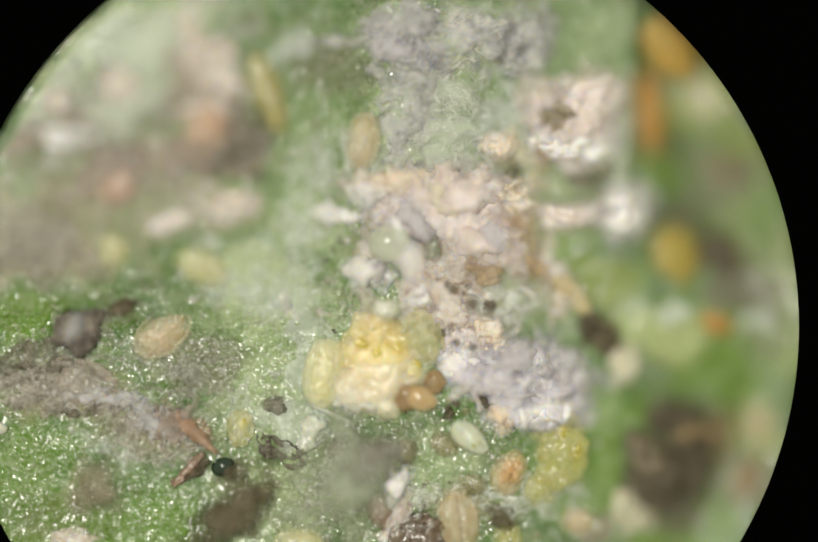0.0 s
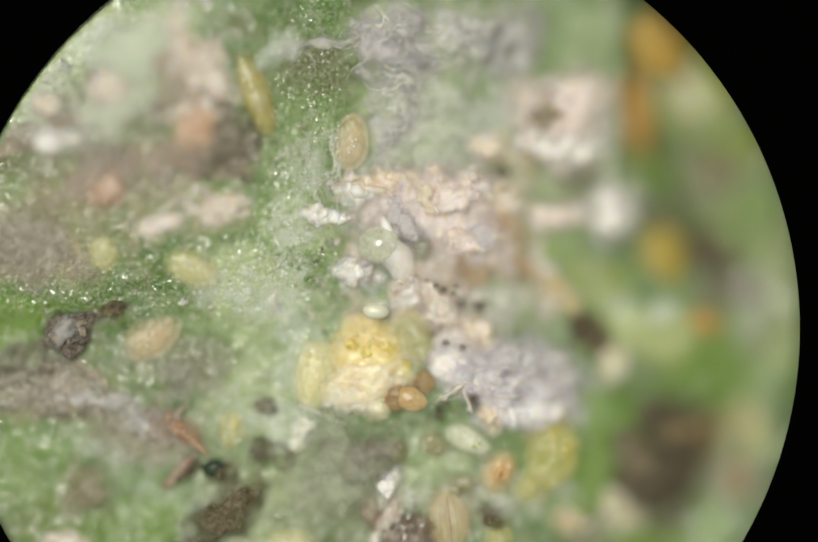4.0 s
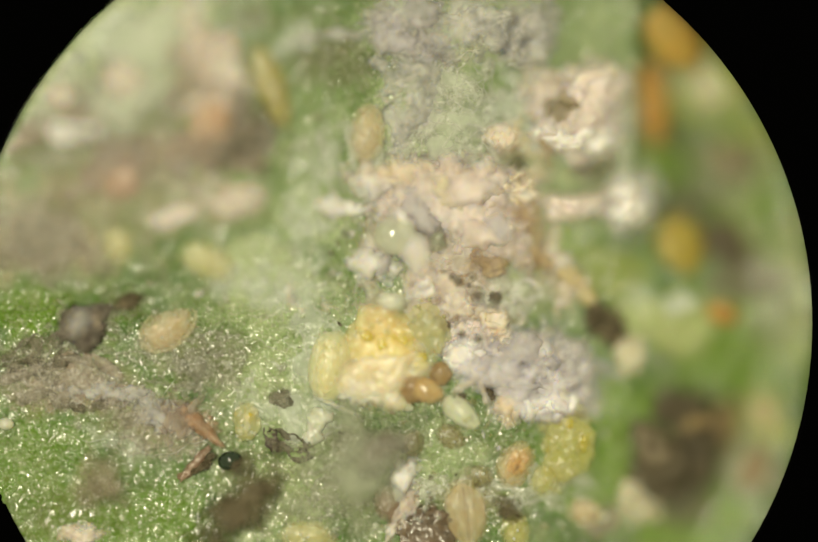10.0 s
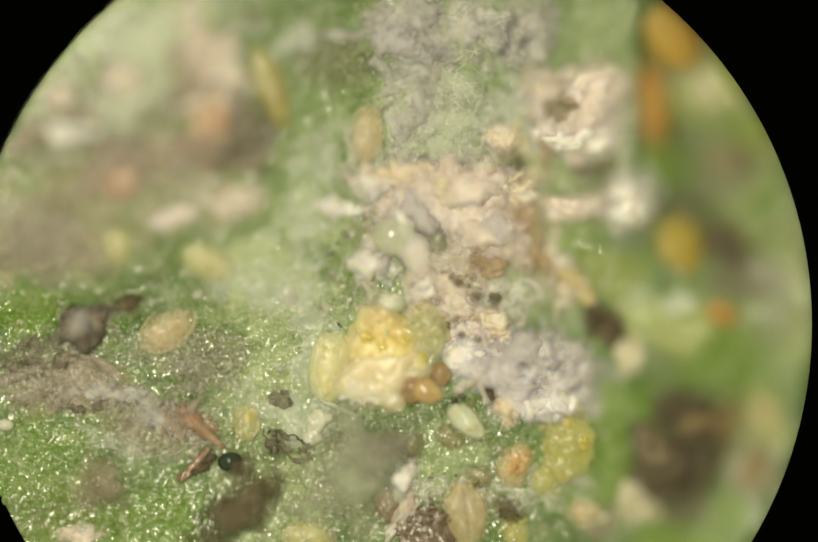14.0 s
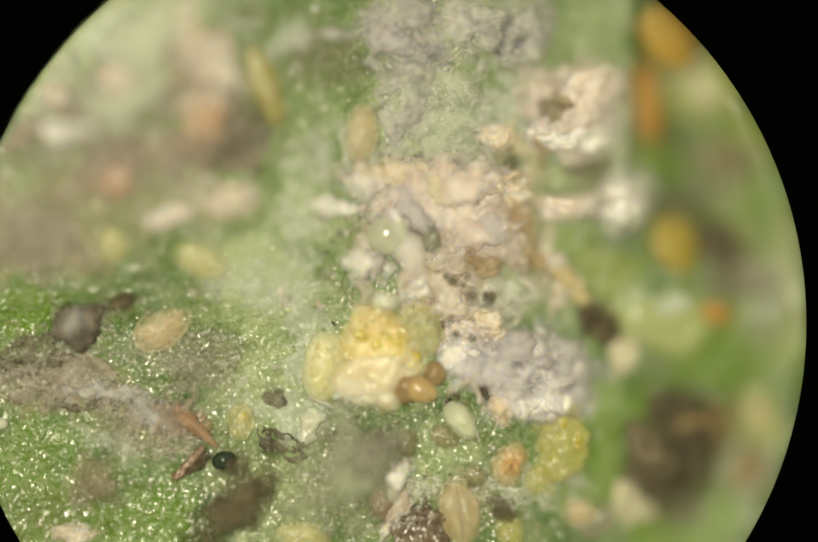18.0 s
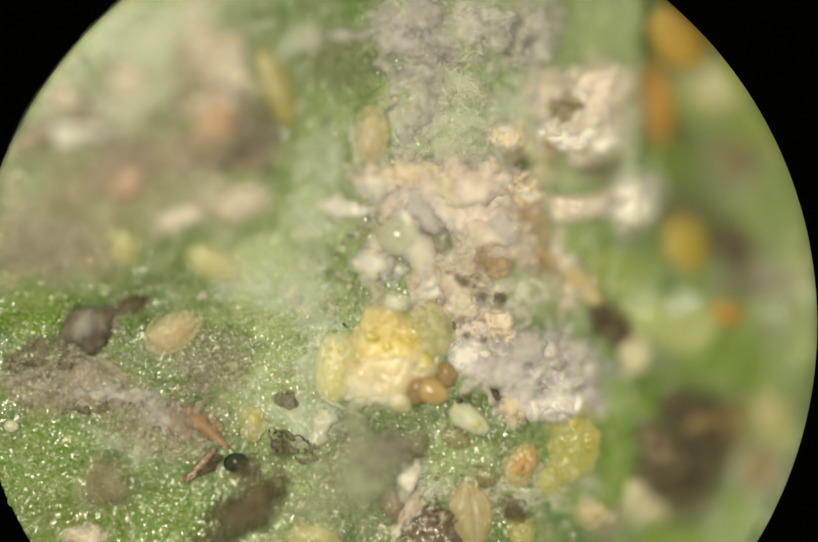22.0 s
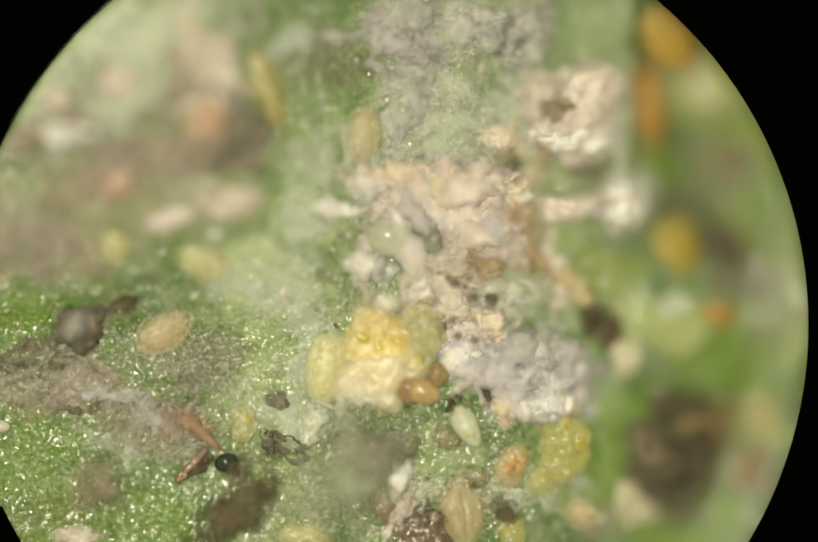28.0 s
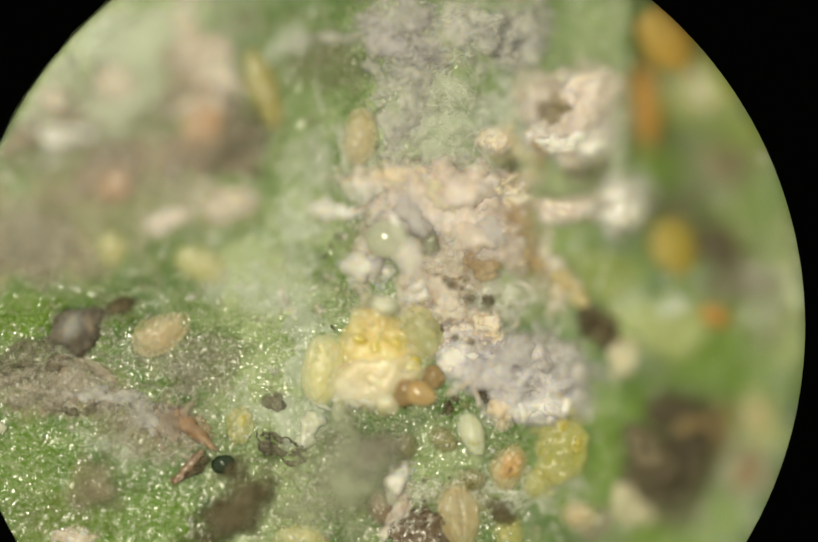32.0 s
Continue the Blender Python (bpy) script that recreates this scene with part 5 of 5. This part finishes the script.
cotton(1020, 60, 56, 66, 24, COBWEB, "grey-white wax edge of the cobweb mat", 102, 30, 44, 2, 4, lift=6)
# milky veils down the middle of the leaf
cotton(500, 540, 90, 60, 10, VEIL, "thin milky veil on green leaf", 141, 20, 44, 2, 20, 0.8)
cotton(560, 470, 50, 110, 10, VEIL, "thin milky veil streak on green leaf", 142, 10, 40, 1, 14, 0.8)
cotton(590, 640, 60, 90, 10, VEIL, "thin milky veil beside the yellow female", 143, -10, 40, 1, 8, 0.8)
cotton(570, 790, 90, 60, 10, VEIL, "thin milky veil over glittering leaf", 144, 0, 44, 1, 6, 0.9)
cotton(620, 330, 60, 110, 8, VEIL, "thin milky veil beside a wrapped nymph", 146, 10, 50, 1, 6, 0.8)
cotton(345, 812, 50, 40, 16, BROWN_WEB, "pinkish grey web round a reddish flake", 151, 20, 26, 2, 16, 0.8, 4)
cotton(372, 806, 44, 20, 18, RED_WEB, "torn pinkish brown skin round a reddish flake", 156, 46, 22, 2, 6, 0.7, 14)
cotton(672, 905, 96, 100, 14, HAZE, "soft grey-green veil hanging above the leaf", 147, 0, 60, 1, 2, 0.5, 46)
cotton(736, 862, 50, 30, 10, BROWN_VEIL, "soft brown shadowy shred above the leaf", 148, -20, 40, 2, 1, 0.5, 56)
cotton(776, 916, 24, 46, 14, WAX_WHITE, "greyish white upright wax flake", 157, 20, 26, 2, 2, 0.5, 18)
cotton(768, 985, 15, 58, 10, WAX_PINK, "greyish pink narrow wax strands", 158, 28, 20, 2, 6, 0.6, 14)
# shreds in the litter mat; the two dark ones are painted as shade in its gaps
cotton(60, 700, 70, 15, 10, GREY_SKIN, "dark strip painted as a shaded gap in litter", 161, -12, 24, 1, 6, 0.8, 6)
cotton(120, 768, 70, 12, 8, GREY_SKIN, "dark strip painted as shade at the litter mat's edge", 162, 8, 24, 1, 4, 0.8, 6)
cotton(195, 752, 84, 16, 10, COBWEB, "pale grey shred over litter", 163, 6, 22, 2, 10, 0.8, 6)
cotton(305, 800, 54, 30, 12, COBWEB, "pale grey web beside a reddish flake", 164, 20, 22, 2, 14, 0.9, 6)
cotton(240, 850, 60, 26, 8, VEIL, "thin pale web on bright leaf", 165, 20, 26, 1, 8, 0.9, 2)
# upper leaf
cotton(90, 150, 110, 80, 10, MILK_FILM, "milky film along the field's edge", 139, 40, 50, 2, 3, 0.6)
cotton(150, 200, 60, 34, 12, BROWN_WEB, "brownish film on the milky sheet", 140, 20, 36, 1, 3, 0.6, 4)
cotton(335, 290, 130, 34, 14, BROWN_WEB, "brownish web over green leaf", 131, -6, 40, 2, 16, 0.7)
cotton(440, 275, 66, 60, 16, BROWN_WEB, "grey-brown web below a salmon lump", 132, 30, 36, 2, 20, 0.7)
cotton(200, 325, 90, 36, 14, BROWN_WEB, "brownish litter web on leaf", 133, -30, 36, 2, 12, 0.7)
cotton(80, 452, 110, 56, 16, MAT_BROWN, "grey-brown litter web near the field's edge", 134, 0, 40, 2, 12, 0.7)
cotton(70, 250, 90, 30, 14, BROWN_WEB, "brown litter strand below a milky film", 135, -16, 36, 1, 8, 0.7)
# raised sheet whose colour gives the web's hollow its shade
cotton(360, 150, 50, 60, 12, BROWN_WEB, "brownish sheet painted as a shaded hollow in a wax web", 136, 10, 40, 1, 4, 0.6, 10)
cotton(420, 130, 44, 90, 16, WAX_PINK, "pinkish web beside an ochre nymph", 137, -10, 36, 2, 10, 0.6, 4)
cotton(200, 60, 110, 70, 10, VEIL, "milky white veil near the field's edge", 138, 40, 60, 2, 4, 0.5)
cotton(440, 376, 66, 26, 24, WAX_PINK, "pinkish wax tuft with brown edge", 103, 6, 34, 2, 4, pits=((-34, 10, 10),))
cotton(478, 366, 30, 12, 16, WAX_PEACH, "salmon edge of a pinkish wax tuft", 104, 0, 26, 1, 1, lift=12)
cotton(120, 250, 52, 14, 24, WAX_WHITE, "pale wax strand in litter", 105, 12, 30, 2, 3, lift=6)
cotton(60, 238, 60, 24, 20, MAT_BROWN, "brown shaded litter strand", 106, 10, 30, 1, 4)
cotton(640, 68, 90, 12, 16, COBWEB, "white wax strand over dark green", 107, -10, 30, 1, 16, 0.8, 10)
cotton(560, 80, 50, 26, 16, VEIL, "torn white end of a wax strand", 108, -20, 30, 2, 10, 0.8, 8)


wax_heap(860, 55, 190, 62, 44, COBWEB, "grey-white cobweb-like wax mat", 27, 0.4, 160, FIBRE, 10, 40, 36, 8, 90)
wax_heap(800, 190, 58, 130, 24, COBWEB, "grey wax cobweb over the leaf", 28, 0.34, 220, FIBRE, 8, 20, 30, 8, 80)
wax_heap(900, 230, 120, 90, 16, FILM, "thin white wax film with gaps", 29, 0.42, 160, FIBRE, 30, 10, 30, 4, 70)
wax_heap(392, 70, 62, 105, 26, WAX_PINK, "pinkish white wax mat with torn holes", 32, 0.12, 120, FIBRE, -12, 0, 46, 8, 70, pits=((26, 34, 20), (8, 62, 14), (30, -36, 11)))
wax_heap(405, 205, 70, 52, 18, WAX_PINK, "pinkish grey web round a salmon lump", 57, 0.3, 30, FIBRE, 20, 0, 46, 4)
wax_heap(270, 40, 120, 60, 14, MILK_FILM, "smooth white wax sheet over leaf", 33, 0.0, 40, FIBRE, -35, 0, 95, 4, 60, craggy=0.15)
wax_heap(455, 255, 64, 74, 24, GREY_SKIN, "dark grey-brown web of wax and litter", 34, 0.42, 150, FIBRE_GREY, 30, 20, 36, 8, 70)
wax_heap(315, 415, 50, 26, 24, WAX_TAN, "small pale tan wax tuft", 36, 0.08, 30, FIBRE, 0, 14, 26)
wax_heap(80, 465, 120, 70, 26, MAT_BROWN, "grey-brown fibrous litter mat on leaf", 37, 0.22, 110, FIBRE_GREY, 20, 40, 36, 4)
wax_heap(220, 130, 130, 90, 10, MILK_FILM, "smooth milky green film over the upper leaf", 53, 0.0, 0, None, -35, 0, 90, 4, craggy=0.2)
wax_heap(250, 300, 150, 34, 18, MAT_BROWN, "brownish litter mat with grey threads", 38, 0.34, 150, FIBRE_GREY, 24, 40, 36, 4, 80)
wax_heap(120, 735, 150, 52, 22, MAT_BROWN, "grey-brown fibrous litter mat", 39, 0.22, 190, FIBRE_GREY, 8, 60, 34, 2, 80, aim=-10)
wax_heap(285, 815, 92, 54, 24, MAT_BROWN, "grey fibrous web beside a reddish flake", 40, 0.30, 170, FIBRE_GREY, 24, 40, 30, 4, 60)
wax_heap(985, 560, 66, 50, 18, FILM, "thin white wax loops over green leaf", 42, 0.44, 60, FIBRE, 20, 8, 34, 4)
wax_heap(400, 705, 90, 70, 10, FILM_GREY, "thin grey sooty film on green leaf", 43, 0.40, 50, FIBRE_GREY, -20, 20, 24, 1)
wax_heap(840, 935, 110, 28, 12, FILM, "thin bluish white wax film strip", 44, 0.30, 50, FIBRE, 8, 8, 26, 2, aim=0)
wax_heap(660, 900, 70, 100, 10, FILM_GREY, "thin grey film on leaf", 45, 0.45, 40, FIBRE_GREY, 0, 8, 40, 1)


wax_heap(250, 700, 170, 90, 8, FILM_GREY, "thin grey-brown film on green leaf", 55, 0.2, 80, FIBRE_GREY, 0, 0, 50)
wax_heap(230, 220, 170, 120, 12, FILM_GREY, "wide brownish litter film", 56, 0.3, 80, FIBRE_GREY, 0, 0, 60)
wax_heap(1000, 930, 140, 70, 8, FILM, "thin pale film between nymphs", 58, 0.3, 30, FIBRE, 0, 0, 40)


wax_heap(700, 330, 110, 130, 10, FILM, "thin torn veil beside a wrapped nymph", 62, 0.6, 30, FIBRE, -70, 0, 50, 3)


cotton(170, 752, 140, 46, 12, BROWN_WEB, "pinkish grey torn web over litter", 63, 8, 34, 1, 30, 0.9)
wax_heap(60, 690, 70, 40, 12, GREY_SKIN, "dark torn shreds in litter", 65, 0.5, 30, FIBRE_GREY, -20, 0, 40, 4)




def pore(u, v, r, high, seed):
    """A flat dark lump laid on the wax, painted as the shade in a small round hole."""
    ob = thing("pore", u, v, "flat dark lump painted as a small round hole in pinkish wax", "hole", "holes in the wax", sink=-high)
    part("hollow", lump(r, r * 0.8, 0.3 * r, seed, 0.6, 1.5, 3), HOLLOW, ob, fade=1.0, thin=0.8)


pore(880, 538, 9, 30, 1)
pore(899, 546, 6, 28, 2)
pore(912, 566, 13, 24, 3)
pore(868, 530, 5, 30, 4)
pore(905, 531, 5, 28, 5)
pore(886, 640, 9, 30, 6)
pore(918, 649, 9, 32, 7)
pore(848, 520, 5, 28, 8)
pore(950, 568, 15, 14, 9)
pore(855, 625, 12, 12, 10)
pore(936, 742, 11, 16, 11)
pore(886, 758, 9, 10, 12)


def wax_ring(u, v, ru, rv, turn, seed, mat=None):
    """A pale raised rim left round an old feeding place."""
    ob = thing("wax_ring", u, v, "pale wax rim round a green hollow", "wax", "wax rings")
    bm = bmesh.new()
    c, s = math.cos(radians(-turn)), math.sin(radians(-turn))
    pts = []
    for i in range(23):
        a = 2 * math.pi * i / 20
        k = 1 + 0.25 * noise.noise(Vector((math.cos(a) * 1.5, math.sin(a) * 1.5, seed * 3.1)))
        x, y = ru * k * math.cos(a), rv * k * math.sin(a)
        pts.append(Vector((c * x - s * y, s * x + c * y, ground_at(ob, c * x - s * y, s * x + c * y) + 7 + 3 * math.sin(a * 2 + seed))))
    strand(bm, pts, 7.0, 8, 0.5)
    part("rim", bm, mat or WAX_PINK, ob, fade=1.0, thin=0.45)


wax_ring(965, 570, 30, 18, -10, 4)
wax_ring(1012, 556, 24, 20, 20, 5, WAX_WHITE)
wax_ring(978, 606, 28, 18, 5, 6, WAX_WHITE)
wax_ring(1040, 520, 24, 30, 40, 7)
wax_ring(300, 835, 30, 20, 20, 13, MAT_BROWN)
wax_ring(255, 850, 22, 18, 0, 14, MAT_BROWN)


def litter(name, u, v, ru, rv, count, low, top, mat, label, seed, turn=0.0):
    """Small flat crumbs and shreds strewn over the leaf."""
    ob = thing(name, u, v, label, "litter")
    tagged(ob, kind="stuff")
    rnd = random.Random(seed)
    bm = bmesh.new()
    c, s = math.cos(radians(-turn)), math.sin(radians(-turn))
    for i in range(count):
        ex, ey = rnd.gauss(0, 0.5) * ru, rnd.gauss(0, 0.5) * rv
        x, y = c * ex - s * ey, s * ex + c * ey
        if math.hypot(u + x - STOP_U, v - y - STOP_V) > STOP_R - 14:
            continue
        k = low + (top - low) * rnd.random() ** 2
        lump(k, k * rnd.uniform(0.35, 0.9), k * rnd.uniform(0.08, 0.2), seed + i, 0.9, 1.7, 2, x, y, ground_at(ob, x, y) + 2 + 0.1 * k, rnd.uniform(0, 180), rnd.gauss(0, 12), bm=bm)
    part("crumbs", bm, mat, ob, kind="stuff", fade=0.8, thin=0.6)
    return ob


litter("pale_litter", 760, 480, 420, 520, 110, 3, 17, FILM, "pale wax shreds strewn over the leaf", 61)
litter("grey_litter", 300, 640, 420, 300, 60, 3, 14, FILM_GREY, "grey shreds strewn over green leaf", 62)
litter("brown_litter", 640, 560, 700, 520, 110, 3, 9, OLIVE, "small brownish crumbs strewn over the leaf", 63)
litter("tan_litter", 900, 480, 260, 300, 60, 4, 14, WAX_TAN, "cream wax crumbs strewn over wax", 64)
litter("white_litter", 880, 560, 320, 340, 60, 2, 9, WAX_WHITE, "white wax crumbs strewn over wax", 65)
litter("dark_litter", 820, 640, 520, 420, 80, 2, 8, DARK_SOFT, "dark crumbs strewn over the leaf", 66)
litter("brown_shreds", 250, 300, 360, 300, 70, 4, 18, MAT_BROWN, "brownish shreds strewn over upper leaf", 67)
litter("pink_litter", 400, 250, 320, 260, 30, 4, 16, WAX_PINK, "pinkish wax crumbs strewn over upper leaf", 68)
litter("green_litter", 950, 900, 320, 160, 60, 4, 12, OLIVE, "small olive beads strewn over grainy leaf", 69)

# ---- the field stop of the eyepiece ----
def eyepiece():
    bm = bmesh.new()
    n = 160
    loops = []
    for r, z in ((STOP_R, 0), (STOP_R + 6, 5), (2300, 5), (2300, -8), (STOP_R + 6, -8)):
        loops.append([bm.verts.new((r * math.cos(2 * math.pi * i / n), r * math.sin(2 * math.pi * i / n), z)) for i in range(n)])
    loops.append(loops[0])
    for a, b in zip(loops, loops[1:]):
        for i in range(n):
            bm.faces.new((a[i], b[i], b[(i + 1) % n], a[(i + 1) % n]))
    bmesh.ops.scale(bm, vec=(K, K, K), verts=bm.verts)
    bmesh.ops.recalc_face_normals(bm, faces=bm.faces)
    me = bpy.data.meshes.new("eyepiece_stop")
    bm.to_mesh(me)
    bm.free()
    me.materials.append(BLACK)
    return tagged(new("eyepiece_stop", me), "matt black round field stop of the eyepiece", "eyepiece", kind="structure")


stop = eyepiece()


# ---- the crawlers that move ----
def crawler(rx, ry, rz, label, name="crawler"):
    ob = new(name)
    ob.empty_display_size = 0.00005
    tagged(ob, label, "insect", "moving crawlers")
    body = part("body", oval_body(rx, ry, rz, 3, 8, 0.07, 4, 0.18, 0.0), CRAWLER, ob, fade=0.7)
    # A row of milky beads painted in as the glints on its skin.
    for x, y in ((-0.5, 0.3), (-0.36, 0.22), (-0.2, 0.3), (0.15, 0.42), (0.4, 0.36), (0.62, 0.2), (0.66, -0.1)):
        part("wax_glint_bead", lump(0.055 * rx, 0.05 * rx, 0.05 * rx, 2, 0.1, 1.0, 2, x * rx, y * ry, rz * (0.2 + math.sqrt(1 - x * x - y * y))), MILKY, body)
    for x, y, a, b in ((0.28, -0.2, 0.2, 0.12), (0.42, 0.12, 0.16, 0.1), (0.05, 0.12, 0.14, 0.1)):
        part("gut_spot", lump(a * rx, b * rx, 0.22 * rz, 3, 0.2, 1.5, 3, x * rx, y * ry, 0.95 * rz, 10), GUT, body, "yellow-green spot seen through the skin")
    for x in (-0.45, -0.15, 0.2, 0.5):
        bm = bmesh.new()
        strand(bm, [Vector((x * rx, 0.8 * ry * math.sin(a), 0.2 * rz + 1.0 * rz * math.cos(a) * math.sqrt(1 - x * x))) for a in np.linspace(-1.2, 1.2, 11)], 1.3, 5)
        part("segment_ridge", bm, CRAWLER, ob)
    return ob


big_crawler = crawler(44, 25, 21, "pale translucent yellow-white crawler walking on the leaf")
small_crawler = crawler(28, 14, 11, "small whitish crawler walking beside the yellow female")


def on_leaf(u, v, turn, tip=0.0, roll=0.0, lift=4.0):
    return Matrix.Translation(at(u, v, H(u, v) + lift)) @ pose(0, 0, 0, 0, 0, -turn) @ pose(0, 0, 0, roll, tip, 0)


def motions():
    walk(big_crawler, [(t, on_leaf(u, v, turn, tip, roll, 4 + 0.5 * abs(tip))) for t, u, v, turn, tip, roll in (
        (0, 913, 823, 38, 0, 0), (1, 906, 820, 58, -38, 20), (2, 903, 819, 55, -38, 20), (3, 924, 827, 25, 0, 0), (6, 933, 826, 33, 0, 0),
        (7, 914, 814, 30, 0, 0), (8, 901, 805, 42, 0, 0), (9, 893, 798, 42, 0, 0), (10, 884, 790, 40, 0, 0), (11, 882, 793, 45, 0, 0),
        (12, 886, 796, 50, 0, 0), (13, 891, 803, 45, 0, 0), (14, 895, 806, 42, 0, 0), (17, 905, 810, 45, 0, 0), (18, 895, 806, 50, -18, 0),
        (19, 895, 803, 60, -42, 20), (20, 897, 805, 55, -38, 10), (21, 900, 803, 28, 0, 0), (22, 890, 802, 33, 0, 0), (23, 880, 794, 33, 0, 0),
        (24, 880, 796, 22, 0, 0), (25, 889, 799, 30, 0, 0), (25.5, 887, 798, 50, 0, 0), (27.5, 896, 804, 55, 0, 0), (28, 901, 814, 60, 0, 0),
        (28.5, 902, 812, 60, 0, 0), (29, 905, 816, 62, 0, 0), (29.5, 903, 817, 68, 0, 0), (30, 905, 822, 72, 0, 0), (31, 911, 819, 68, 0, 0),
        (32, 918, 826, 70, 0, 0),)])
    walk(small_crawler, [(t, on_leaf(u, v, turn)) for t, u, v, turn in (
        (0, 808, 756, 20), (6, 808, 758, 20), (7, 800, 780, 25), (8, 784, 774, 25), (9, 776, 774, 28), (10, 768, 772, 26), (11, 753, 769, 18), (12, 736, 763, 5),
        (13, 731, 762, 5), (14, 730, 762, 8), (17, 716, 763, 0), (18, 712, 764, -10), (19, 696, 765, -15), (20, 685, 764, -20), (22, 682, 766, -30),
        (25, 662, 770, -50), (28, 664, 770, -75), (30, 664, 764, -85), (32, 664, 774, -80))])
    walk(stop, [(t, pose((STOP_U + du - CU) * K, (CV - STOP_V - dv) * K, lift * K)) for t, du, dv, lift in (
        (0, -15, -8, 0), (1, -10, -8, 3), (2, -6, -6, 14), (2.5, 2, -6, 32), (3, 5, -6, 48), (3.5, 5, -6, 24), (5.5, 15, -6, 62), (6, 7, -6, 60), (6.2, 5, -4, 36),
        (6.5, 0, -2, 0), (7, 0, 0, 0), (7.5, 0, 0, 0), (8, 0, 0, 0), (8.5, 0, 0, 0), (9, 0, 0, 0), (32, 0, 0, 0))])


motions()
